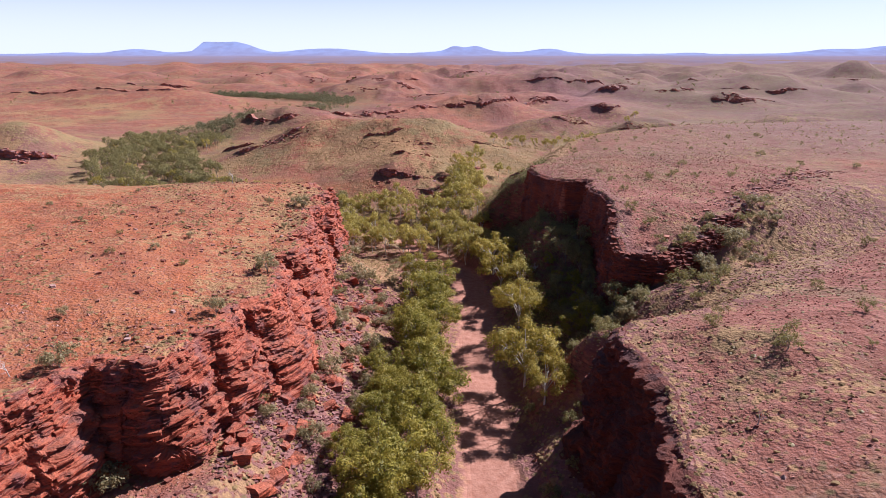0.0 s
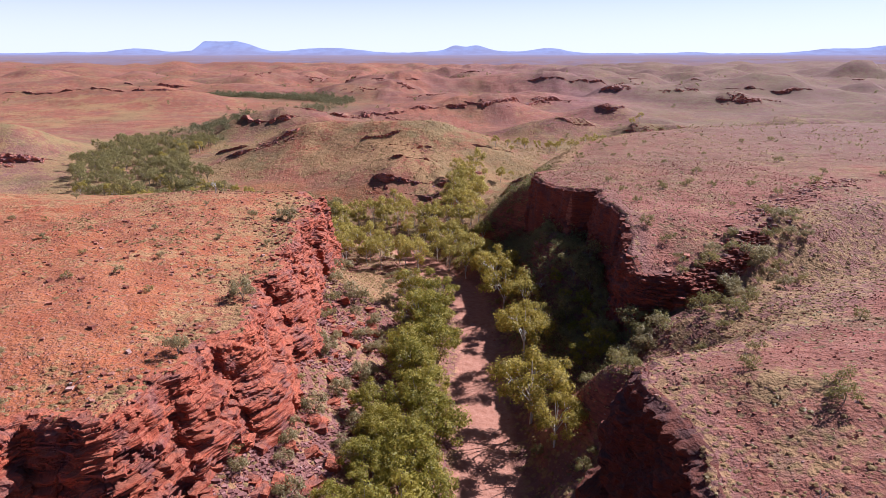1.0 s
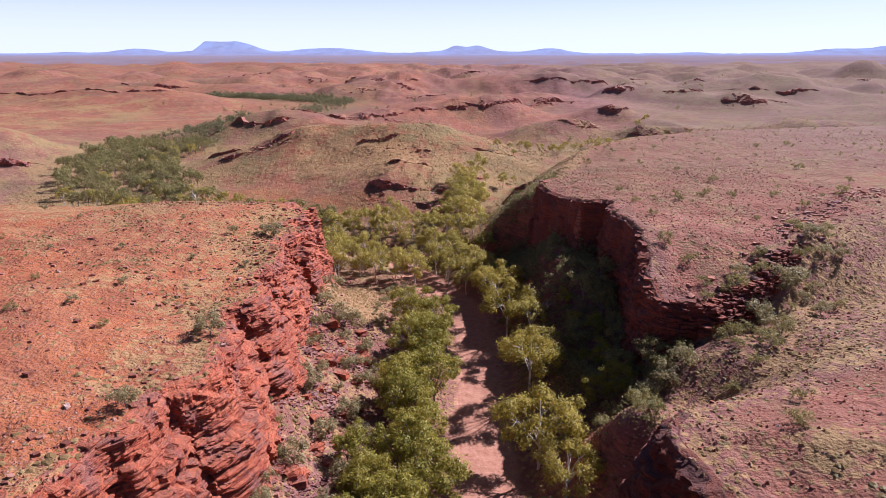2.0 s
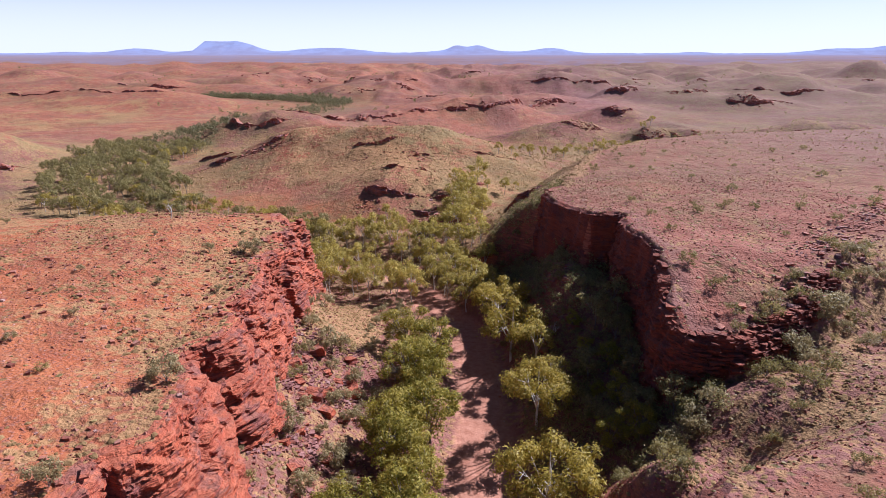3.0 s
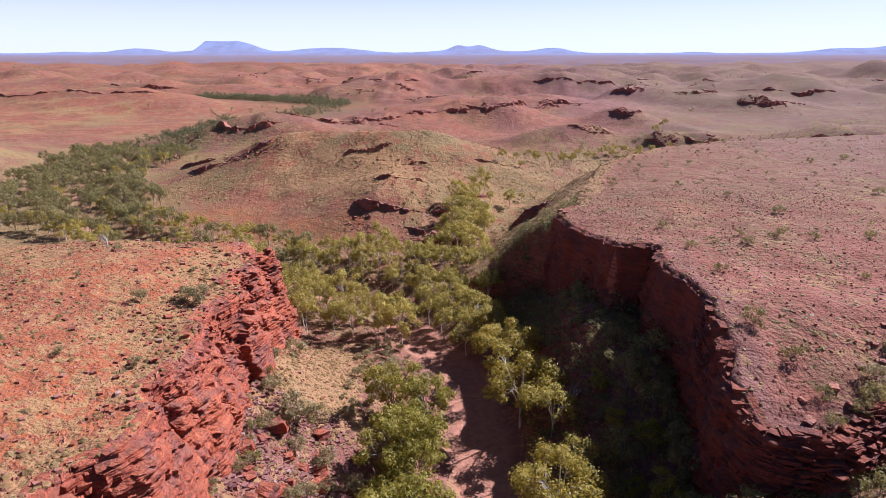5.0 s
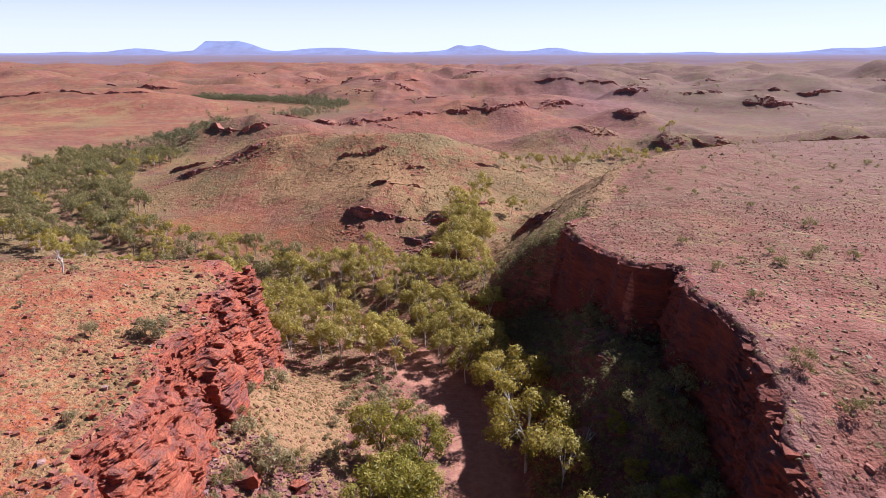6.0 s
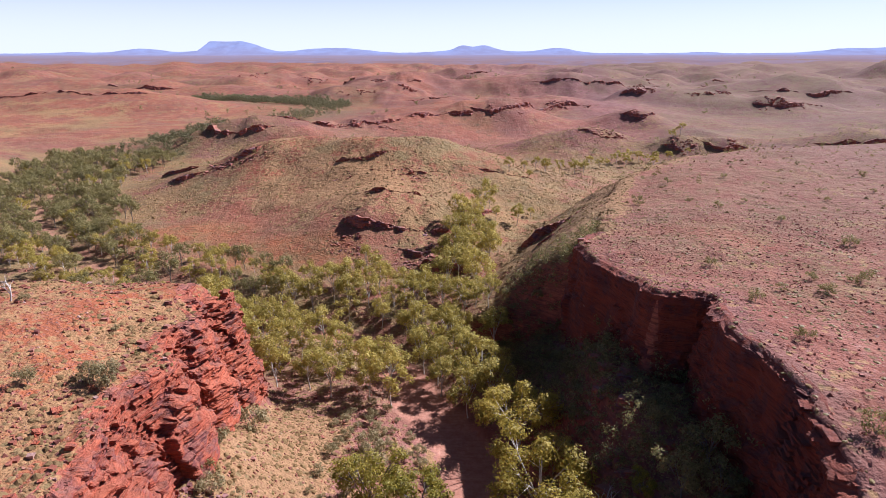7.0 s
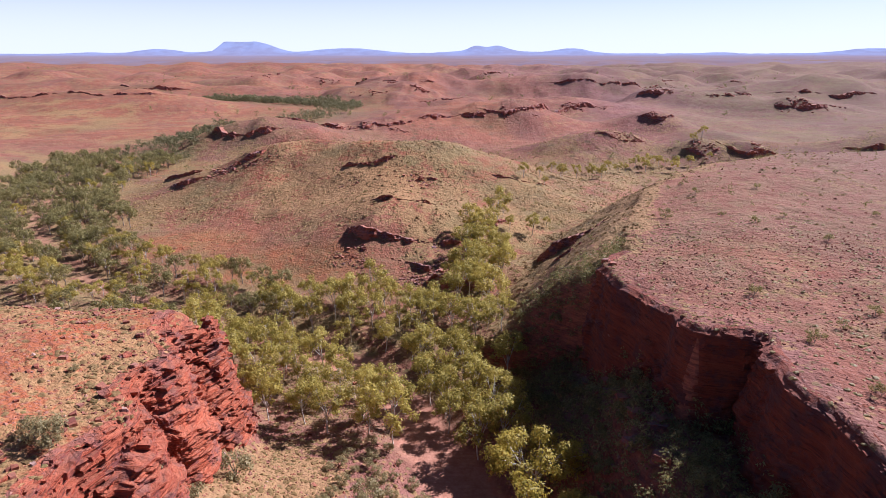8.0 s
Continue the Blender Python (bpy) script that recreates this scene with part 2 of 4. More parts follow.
M_FARWOOD = leaf_material("far_woodland_leaves", (0.10, 0.098, 0.048), (0.19, 0.17, 0.075), (0.29, 0.25, 0.11))
M_TUSSOCK = leaf_material("olive_tussock", (0.22, 0.165, 0.06), (0.33, 0.245, 0.09), (0.44, 0.325, 0.13))
M_WHITEBARK = bark_material("white_gum_bark", (0.36, 0.30, 0.25), (0.68, 0.62, 0.55))
M_GREYBARK = bark_material("grey_bark", (0.13, 0.10, 0.08), (0.28, 0.23, 0.19))
M_STRAW = straw_material()
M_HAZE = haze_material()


# ---- numbers: noise, distances, the lie of the land ----
def hash01(i, j, seed):
    n = (i.astype(np.int64) * 374761393 + j.astype(np.int64) * 668265263 + seed * 1442695041) & 0xFFFFFFFF
    n = ((n ^ (n >> 13)) * 1274126177) & 0xFFFFFFFF
    return ((n ^ (n >> 16)) & 0xFFFFFF) / float(0xFFFFFF)


def vnoise(x, y, seed=0):
    x, y = np.asarray(x, float), np.asarray(y, float)
    i, j = np.floor(x), np.floor(y)
    u, v = x - i, y - j
    u, v = u * u * (3 - 2 * u), v * v * (3 - 2 * v)
    a, b = hash01(i, j, seed), hash01(i + 1, j, seed)
    c, d = hash01(i, j + 1, seed), hash01(i + 1, j + 1, seed)
    return (a + (b - a) * u) * (1 - v) + (c + (d - c) * u) * v - 0.5


def fbm(x, y, octaves=4, seed=0):
    s, a = 0.0, 1.0
    for k in range(octaves):
        s = s + a * vnoise(x * 2.03 ** k + 17.3 * k, y * 2.03 ** k - 9.1 * k, seed + k)
        a *= 0.5
    return s


def sm(a, b, v):
    t = np.clip((v - a) / (b - a), 0, 1)
    return t * t * (3 - 2 * t)


def line_dist(pts, x, y):
    best = np.full(np.shape(x), 1e9)
    for (ax, ay), (bx, by) in zip(pts[:-1], pts[1:]):
        dx, dy = bx - ax, by - ay
        t = np.clip(((x - ax) * dx + (y - ay) * dy) / (dx * dx + dy * dy), 0, 1)
        best = np.minimum(best, np.hypot(x - ax - t * dx, y - ay - t * dy))
    return best


def inside(poly, x, y):
    """The distance to the outline of a polygon, positive within it."""
    odd = np.zeros(np.shape(x), bool)
    for (ax, ay), (bx, by) in zip(poly, poly[1:] + poly[:1]):
        if ay != by:
            odd ^= ((ay > y) != (by > y)) & (x < (bx - ax) * (y - ay) / (by - ay) + ax)
    d = line_dist(poly + poly[:1], x, y)
    return np.where(odd, d, -d)


CREEK = [(6, -60), (5, 30), (5, 55), (5.2, 89), (5.6, 101), (4, 112), (0.5, 120), (-3, 128), (-9, 137), (-18, 142),
         (-35, 150), (-60, 163), (-80, 180), (-100, 205), (-114, 235), (-117, 270), (-115, 310), (-107, 370), (-96, 430), (-86, 500),
         (-92, 545), (-135, 570), (-200, 592), (-300, 640)]
LEFT_RIM = [(-36, 20), (-33, 33), (-30.8, 38), (-29.6, 39.8), (-28.9, 44.4), (-24.4, 44.6), (-23.0, 43.4), (-22.2, 43.2), (-21.7, 48.3), (-20, 50.5), (-20.5, 55.5), (-17.4, 58),
            (-18.0, 65.2), (-20.6, 67.5), (-20.9, 70.2), (-18.6, 72.0), (-18.4, 77), (-20.2, 79.5), (-19.2, 84), (-19.6, 88), (-21.2, 91), (-20.4, 96), (-19.4, 99),
            (-22.0, 102), (-22.4, 106), (-21.2, 109), (-24.0, 112.5), (-24.6, 117)]


def jagged(pts, seed, step=1.7, amount=0.8):
    """A rim's line broken into short bays and noses."""
    rnd = random.Random(seed)
    out = []
    for (ax, ay), (bx, by) in zip(pts[:-1], pts[1:]):
        length = math.hypot(bx - ax, by - ay)
        n = max(1, round(length / step))
        for k in range(n):
            w = rnd.uniform(-amount, amount) * (1 if k else 0.3)
            f = (k + (rnd.uniform(-.25, .25) if k else 0)) / n
            out.append((ax + (bx - ax) * f - (by - ay) / length * w, ay + (by - ay) * f + (bx - ax) / length * w))
    return out + [pts[-1]]


LEFT_RIM = jagged(LEFT_RIM, 5, 1.7, 0.7)
LEFT_TOP = LEFT_RIM + [(-39, 117.5), (-60, 113), (-110, 119), (-200, 100), (-420, 60), (-420, -80), (-40, -80)]
NEAR_RIM = [(14, 14), (15.2, 28), (16.2, 35), (17.8, 42.5), (18.2, 48), (16.8, 54), (19, 57.5)]
NEAR_RIM = jagged(NEAR_RIM, 6, 2.0, 0.5)
NEAR_TOP = NEAR_RIM + [(28, 60.5), (36, 65), (46, 73), (58, 85), (75, 100), (95, 114), (420, 130), (420, -80), (14, -80)]
FAR_RIM = [(42, 87), (34, 80), (28, 76.5), (23.9, 77), (23.6, 82), (25.4, 90), (26, 94), (24.9, 100), (25.6, 106), (26.8, 109.2), (22.0, 110.4),
           (21.8, 116), (19.2, 124), (18.4, 130), (22.5, 135)]
FAR_RIM = jagged(FAR_RIM, 7, 2.2, 0.6)
FAR_TOP = FAR_RIM + [(28, 153), (36, 175), (55, 200), (90, 226), (130, 240), (220, 240), (420, 210), (420, 108), (120, 106), (75, 104), (58, 98)]
# centre x, y, half-widths across and along, height
HILLS = [(17.5, 64.5, 4.5, 4.0, 5.0), (-22.4, 118.2, 2.8, 4.4, 7.0), (-10, 228, 42, 34, 14.5), (-8, 182, 20, 16, 6.5), (-54, 236, 24, 20, 8.5), (-76, 318, 34, 20, 12), (-44, 350, 30, 22, 7), (-16, 372, 34, 26, 7),
         (26, 390, 36, 24, 14), (72, 474, 60, 40, 12), (61, 304, 22, 22, 9), (40, 296, 20, 26, 4), (86, 292, 9, 9, 5), (103, 294, 13, 12, 7), (97, 383, 20, 18, 11), (172, 308, 40, 22, 10), (112, 345, 20, 26, 5),
         (185, 527, 40, 36, 14), (214, 483, 34, 24, 10), (140, 540, 26, 30, 9), (-164, 242, 21, 18, 11), (-215, 262, 50, 40, 9), (-262, 505, 95, 46, 15), (-330, 440, 90, 60, 8), (-307, 718, 120, 40, 16),
         (-60, 690, 70, 40, 10), (120, 690, 90, 40, 10), (300, 640, 90, 50, 16), (280, 400, 60, 50, 10)]
# rock bands: the line of each in plan, its face on the line's right hand, and its height
NOSE_LEDGES = (([(-20, 177), (-15, 173.5), (-9, 173), (-3, 171.5), (4, 173.5)], 2.3), ([(-10, 167), (-4, 164.5), (2, 165), (7, 169)], 2.7), ([(-4, 160.5), (1, 158.5), (7, 161.5)], 2.4),
               ([(-18, 187), (-10, 184.5), (-2, 187)], 1.0), ([(4, 179), (9, 184), (12, 190)], 1.2), ([(-18, 207), (-9, 205.5), (0, 209)], 1.1), ([(-28, 215), (-19, 212), (-12, 215)], 1.4), ([(8, 214), (16, 213), (24, 217)], 1.0))
GULLY_LEDGES = (([(37, 90), (45, 94), (54, 102)], 1.2), ([(55, 103), (64, 109), (73, 115)], 1.2))
RIBS = (([(12.5, 170), (18, 167), (24, 164.5), (30.5, 162)], 3.4), ([(16, 158.5), (21, 155.5), (26, 154)], 2.2))
CRESTS = (([(-78, 227), (-70, 223), (-60, 225), (-48, 231)], 3.0), ([(-88, 246), (-80, 239), (-70, 238)], 2.0), ([(-100, 316), (-90, 306), (-80, 305), (-68, 310)], 3.4), ([(-84, 326), (-70, 321), (-54, 326)], 2.2),
          ([(-64, 341), (-52, 335), (-40, 338), (-28, 348), (-14, 360)], 3.6), ([(-20, 357), (-8, 366), (4, 371), (16, 373)], 3.4), ([(10, 377), (22, 373), (34, 379), (48, 398)], 4.2), ([(44, 404), (58, 436), (72, 448), (96, 454)], 4.0),
          ([(50, 298), (60, 292), (70, 297)], 1.8), ([(80, 288), (87, 283), (94, 288)], 1.8), ([(93, 291), (102, 284), (116, 289)], 2.6), ([(88, 380), (97, 371), (108, 378)], 2.6), ([(138, 300), (156, 292), (172, 290), (192, 295), (214, 302)], 4.0),
          ([(196, 474), (214, 464), (234, 474)], 4.0), ([(168, 516), (186, 505), (204, 515)], 3.6), ([(126, 530), (140, 519), (154, 529)], 5.0), ([(-184, 230), (-168, 222), (-152, 222), (-138, 231)], 4.0),
          ([(-340, 492), (-290, 478), (-240, 479), (-190, 490)], 2.6), ([(-350, 702), (-310, 688), (-270, 700)], 5.0), ([(-100, 670), (-60, 658), (-20, 668)], 4.5), ([(80, 672), (130, 662), (180, 676)], 4.5), ([(260, 612), (310, 598), (360, 612)], 5.0))
BANDS = [(q[0], 0.62 * q[1]) for group in (NOSE_LEDGES, GULLY_LEDGES, RIBS, CRESTS) for q in group]


def band_height(u, length, high, seed):
    """How tall a band stands along its length."""
    return high * np.clip(0.66 + 1.5 * fbm(u / (4.5 * high), u * 0 + seed, 4, seed), 0.06, 1.25) * sm(0, 0.22 * length, u) * (1 - sm(0.78 * length, length, u))


def band_steps(x, y):
    """The step that the land makes up to the back of each rock band."""
    total = np.zeros(np.shape(x))
    for k, (pts, high) in enumerate(BANDS):
        reach = 14 * high
        xs, ys = [p[0] for p in pts], [p[1] for p in pts]
        near = (x > min(xs) - reach) & (x < max(xs) + reach) & (y > min(ys) - reach) & (y < max(ys) + reach)
        if not near.any():
            continue
        px, py = x[near], y[near]
        best, side, along, done = np.full(px.shape, 1e9), np.zeros(px.shape), np.zeros(px.shape), 0.0
        for (ax, ay), (bx, by) in zip(pts[:-1], pts[1:]):
            dx, dy = bx - ax, by - ay
            length = math.hypot(dx, dy)
            f = np.clip(((px - ax) * dx + (py - ay) * dy) / length ** 2, 0, 1)
            d = np.hypot(px - ax - f * dx, py - ay - f * dy)
            hit = d < best
            best = np.where(hit, d, best)
            side = np.where(hit, np.sign(dx * (py - ay) - dy * (px - ax)), side)
            along = np.where(hit, done + f * length, along)
            done += length
        d = best * side
        back = np.exp(-(np.clip(d, 0, None) / (6 * high)) ** 2) * sm(-0.4 * high, 0.2 * high, d)
        total[near] += band_height(along, done, high, 401 + k) * 0.9 * back
    return total


# low rocky knolls of the far country: x, y, half-width, height
_k = np.random.RandomState(8)
KNOLLS = [(float(a * d), float(d), float(w * (0.6 + d / 900)), float(h * (0.6 + d / 1200))) for a, d, w, h in
          zip(_k.uniform(-0.65, 0.65, 46), 520 + 900 * _k.uniform(0, 1, 46) ** 1.3, _k.uniform(14, 32, 46), _k.uniform(3.5, 8, 46))]
KNOLLS = [q for q in KNOLLS if float(line_dist(CREEK, q[0], q[1])) > 45 and not (q[0] < -60 and q[1] < 540)]


def lie(x, y):
    """Height of the land and its marks: (z, sand, grass, green, pale, rocky, red, mauve)."""
    x, y = np.asarray(x, float), np.asarray(y, float)
    far = np.hypot(x, y)
    dc = line_dist(CREEK, x, y)
    right = np.minimum(0.45 * np.clip(x - 9.5, 0, None), 13) * (1 - sm(135, 175, y))
    right = np.minimum(right + 7.5 * np.exp(-((y - 109) / 13) ** 2) * sm(9, 20, x), 10 + 3 * sm(24, 30, x))
    right = right + 3.5 * np.exp(-((x - 27) / 8) ** 2 - ((y - 72) / 6) ** 2)
    left = (0.42 * np.clip(-x - 2.5, 0, 15) + 0.25 * np.clip(-x - 11.5, 0, 6)) * (1 - sm(98, 122, y))
    z = right + left + 0.5 * fbm(x / 9, y / 9, 3, 3) + 1.6 * sm(125, 160, y)
    crags = 0.0
    lumps = fbm(x / 22, y / 22, 3, 11)
    for cx, cy, wx, wy, h in HILLS:
        q = ((x - cx) / wx) ** 2 + ((y - cy) / wy) ** 2
        z = z + h * np.exp(-q) * (1 + 0.25 * lumps)
    for cx, cy, w, h in KNOLLS:
        q = np.exp(-((x - cx) / w) ** 2 - ((y - cy) / w / 0.8) ** 2)
        z = z + 0.8 * h * sm(0.05, 0.62, q + 0.22 * lumps * sm(0.02, 0.2, q))
        crags = np.maximum(crags, sm(0.3, 0.5, q + 0.35 * lumps) * (1 - sm(0.6, 0.75, q)))
    z = z + band_steps(x, y)
    roll = sm(380, 760, far) * (1 - 0.35 * sm(1200, 2400, far))
    humps = sm(-0.15, 0.55, fbm(x / 105, y / 120, 4, 21))
    z = z + roll * (15 * humps + 9 * fbm(x / 360, y / 450, 3, 31)) * sm(12, 60, dc) + 4.5 * roll * fbm(x / 38, y / 46, 3, 33) - 4 * roll * np.abs(fbm(x / 60, y / 70, 3, 35)) * sm(12, 60, dc)
    z = z + 1.1 * fbm(x / 26, y / 26, 4, 41) * sm(140, 200, y)
    z = z + 23 * sm(900, 4200, far)
    z = z - 1.0 * (1 - sm(3.2, 6.5, dc)) * (1 - 0.6 * sm(150, 250, y))
    jit = 1.5 * fbm(x / 5, y / 5, 3, 51)
    dl, dn, df = inside(LEFT_TOP, x, y), inside(NEAR_TOP, x, y), inside(FAR_TOP, x, y)
    rough = 0.30 * fbm(x / 3.2, y / 3.2, 3, 61)

    def raise_to(d, top, soft):
        d = d + jit * (0.08 + 0.92 * soft)
        s = sm(-1.7 - 24 * soft, -0.15 + 2.6 * soft, d)
        return z * (1 - s) + top * s

    top_l = 16.6 + 1.9 * sm(0, 16, dl) + rough + 0.6 * fbm(x / 18, y / 18, 2, 71) - 6 * sm(150, 300, -x)
    z1 = raise_to(dl, top_l, 0.8 * sm(110, 117, y) * sm(21, 27, -x))
    top_n = 14.0 + 2.7 * sm(0, 13, dn) + rough + 0.7 * fbm(x / 20, y / 20, 2, 72)
    z2 = raise_to(dn, top_n, 0.2 * sm(19, 24, x) * sm(54, 58, y))
    tip = sm(108, 122, y) * (1 - sm(0, 16, df))
    top_f = 18.5 - 4.6 * (1 - sm(73, 91, y)) - 1.6 * tip + rough + 0.8 * fbm(x / 20, y / 20, 2, 73) - 4 * sm(190, 280, y) * sm(20, 60, x)
    edge = 0.5 * sm(130, 138, y) * (1 - sm(190, 220, y)) * np.clip(0.75 + 1.6 * fbm(x / 14, y / 14, 2, 75), 0.15, 1.2)
    z3 = raise_to(df, top_f - edge, 0.85 * sm(131, 140, y) + 0.5 * sm(33, 52, x) * (1 - sm(131, 140, y))) + edge * sm(-1.9, -0.5, df + 0.5 * jit)
    z = np.maximum(np.maximum(z, z1), np.maximum(z2, z3))
    z = z + 0.10 * fbm(x / 1.1, y / 1.1, 2, 81) * (far < 300)
    sand = (1 - sm(2.3, 3.7, dc + 1.8 * sm(128, 160, y) + 1.6 * fbm(x / 4, y / 4, 3, 91))) * (1 - 0.3 * sm(130, 160, y))
    flat_l, flat_r = sm(0.5, 3, dl), np.maximum(sm(0.5, 3, dn), sm(0.5, 3, df))
    grass = 0.42 + 0.3 * (1 - sm(1, 9, np.abs(dl))) * np.clip(0.5 + 2.2 * fbm(x / 5, y / 5, 3, 93), 0, 1.2) - 0.2 * sm(230, 340, y) - 0.25 * flat_l - (0.13 + 0.14 * sm(120, 170, y)) * flat_r + 0.34 * flat_l * sm(78, 106, y)
    grass = grass + 0.5 * sm(90, 98, y) * (1 - sm(114, 122, y)) * sm(7, 10, -x) * (1 - sm(17, 19, -x)) + 0.06 * sm(60, 66, y) * sm(24, 34, x) * (1 - flat_r)
    grass = grass + 0.22 * np.exp(-((x + 18) / 60) ** 2 - ((y - 215) / 55) ** 2) + 0.25 * sm(128, 136, y) * (1 - sm(0, 8, df)) * sm(-22, -14, df)
    # rises with distance to imitate haze, plus random mauve patches
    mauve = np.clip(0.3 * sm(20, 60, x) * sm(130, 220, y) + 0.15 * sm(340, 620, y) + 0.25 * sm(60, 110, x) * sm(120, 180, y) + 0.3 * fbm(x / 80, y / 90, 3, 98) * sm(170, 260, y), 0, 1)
    spur = (1 - sm(0.0, 0.09, np.abs(fbm(x / 60, y / 70, 3, 35)))) * sm(230, 320, far)
    west = sm(50, 130, -x) * sm(190, 260, y) * (1 - 0.6 * sm(420, 700, y))
    hillside = sm(150, 165, y) * (1 - sm(280, 330, y)) * (1 - flat_r)
    grass = grass + hillside * (0.55 * fbm(x / 6, y / 17, 3, 103) + 0.12)
    grass = grass + 0.25 * fbm(x / 60, y / 60, 3, 95) - 0.14 * mauve + (0.08 + 0.5 * spur) * west
    green = (1 - sm(8, 34 + 0.04 * far, dc)) * 0.7 * sm(112, 135, y)
    green = np.maximum(green, 0.55 * (1 - sm(8, 26, line_dist([(6, 150), (14, 190), (34, 245), (90, 290), (150, 420), (260, 600)], x, y))))
    green = np.maximum(green, 0.22 * sm(60, 64, y) * (1 - sm(96, 104, y)) * sm(20, 30, x) * (1 - flat_r))
    green = np.maximum(green, 0.38 * sm(0.5, 6, df) * sm(95, 135, y) * (1 - sm(230, 300, y)))
    green = np.maximum(green, 0.55 * sm(70, 150, x - 0.12 * (y - 280)) * sm(255, 330, y))
    green = np.maximum(green, 0.6 * hillside * sm(0.0, 0.3, fbm(x / 19, y / 24, 4, 105)))
    green = np.maximum(green, 0.42 * flat_r * sm(0.0, 0.3, fbm(x / 8, y / 9, 4, 107)))
    grass = grass + flat_r * (0.3 * fbm(x / 5, y / 5, 3, 109) - 0.04)
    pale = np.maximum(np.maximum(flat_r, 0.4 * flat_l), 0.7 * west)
    rocky = (1 - 0.8 * west) * sm(200, 320, y) * sm(0.0, 0.22, -0.1 * (1 - sm(350, 600, y)) + fbm(x / 34, y / 60, 4, 97) + 0.25 * (humps - 0.5))
    rocky = np.maximum(rocky, crags)
    red = np.maximum(sm(-6, -1, dl), 0.45 * sm(30, 130, -x) * sm(200, 300, y))
    red = np.maximum(red, (0.75 - 0.35 * sm(250, 400, y)) * sm(0.05, 0.3, fbm(x / 70, y / 50, 3, 99)))
    red = np.maximum(red, 0.95 * np.exp(-((x + 10) / 85) ** 2 - ((y - 235) / 95) ** 2))
    red = np.maximum(red, 0.65 * sm(250, 380, y) * (1 - sm(40, 140, x - 0.1 * (y - 280))))
    red = np.maximum(red, 0.38 * flat_r * (1 - sm(110, 170, y)))
    spots = np.exp(-((x + 54) / 19) ** 2 - ((y - 184) / 11) ** 2) + 1.0 * np.exp(-((x + 28) / 18) ** 2 - ((y - 168) / 9) ** 2) + 0.5 * np.exp(-((x + 20) / 26) ** 2 - ((y - 258) / 18) ** 2)
    red = np.maximum(red, np.clip(spots * 1.3, 0, 1))
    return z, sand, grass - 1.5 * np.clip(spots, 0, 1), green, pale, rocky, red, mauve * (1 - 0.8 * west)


def ground_z(x, y):
    return float(lie(np.array([x]), np.array([y]))[0][0])


def graded(a, b, step, lo, hi, grow_lo, grow_hi):
    mids = list(np.arange(a, b + step / 2, step))
    s, v, low = step, a, []
    while v > lo:
        s *= grow_lo
        v -= s
        low.append(v)
    s, v, high = step, mids[-1], []
    while v < hi:
        s *= grow_hi
        v += s
        high.append(v)
    return np.array(low[::-1] + mids + high)


def mesh_of(name, verts, faces, material, smooth=False):
    me = bpy.data.meshes.new(name)
    verts, faces = np.asarray(verts, np.float32), np.asarray(faces, np.int32)
    k = faces.shape[1]
    me.vertices.add(len(verts))
    me.vertices.foreach_set("co", verts.ravel())
    me.loops.add(faces.size)
    me.loops.foreach_set("vertex_index", faces.ravel())
    me.polygons.add(len(faces))
    me.polygons.foreach_set("loop_start", np.arange(0, faces.size, k, dtype=np.int32))
    me.polygons.foreach_set("use_smooth", np.full(len(faces), smooth))
    me.materials.append(material)
    me.update(calc_edges=True)
    me.validate()
    return me


def grid_faces(nu, nv):
    i = np.arange((nu - 1) * (nv - 1))
    a = (i // (nv - 1)) * nv + i % (nv - 1)
    return np.stack([a, a + nv, a + nv + 1, a + 1], 1)


# ---- the ground ----
gx = graded(-44, 48, 0.45, -4200, 4200, 1.036, 1.036)
gy = graded(30, 136, 0.45, -260, 4500, 1.08, 1.0145)
X, Y = np.meshgrid(gx, gy, indexing="ij")
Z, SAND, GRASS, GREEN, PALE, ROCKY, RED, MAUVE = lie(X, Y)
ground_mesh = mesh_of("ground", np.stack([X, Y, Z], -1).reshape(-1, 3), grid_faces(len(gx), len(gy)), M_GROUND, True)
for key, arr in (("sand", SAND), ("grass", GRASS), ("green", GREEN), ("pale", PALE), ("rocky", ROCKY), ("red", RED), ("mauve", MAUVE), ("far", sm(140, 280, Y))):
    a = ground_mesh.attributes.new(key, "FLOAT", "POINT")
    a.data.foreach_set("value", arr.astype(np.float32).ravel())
ground = tagged(new("ground", ground_mesh), "rolling red stony earth with dry grass and a sandy creek bed", "ground", kind="structure")


CUBE = np.array([[x, y, z] for x in (-.5, .5) for y in (-.5, .5) for z in (-.5, .5)], float)
CUBE_F = np.array([[0, 1, 3, 2], [4, 6, 7, 5], [0, 4, 5, 1], [2, 3, 7, 6], [0, 2, 6, 4], [1, 5, 7, 3]])


# ---- cliffs and rock ledges ----
def smooth_line(pts, step, rounds=1):
    p = np.array(pts, float)
    for _ in range(rounds):
        q, r = p[:-1] * 0.75 + p[1:] * 0.25, p[:-1] * 0.25 + p[1:] * 0.75
        p = np.vstack([p[:1], np.stack([q, r], 1).reshape(-1, 2), p[-1:]])
    s = np.r_[0, np.cumsum(np.hypot(*np.diff(p, axis=0).T))]
    u = np.arange(0, s[-1], step)
    return np.stack([np.interp(u, s, p[:, 0]), np.interp(u, s, p[:, 1])], 1), u


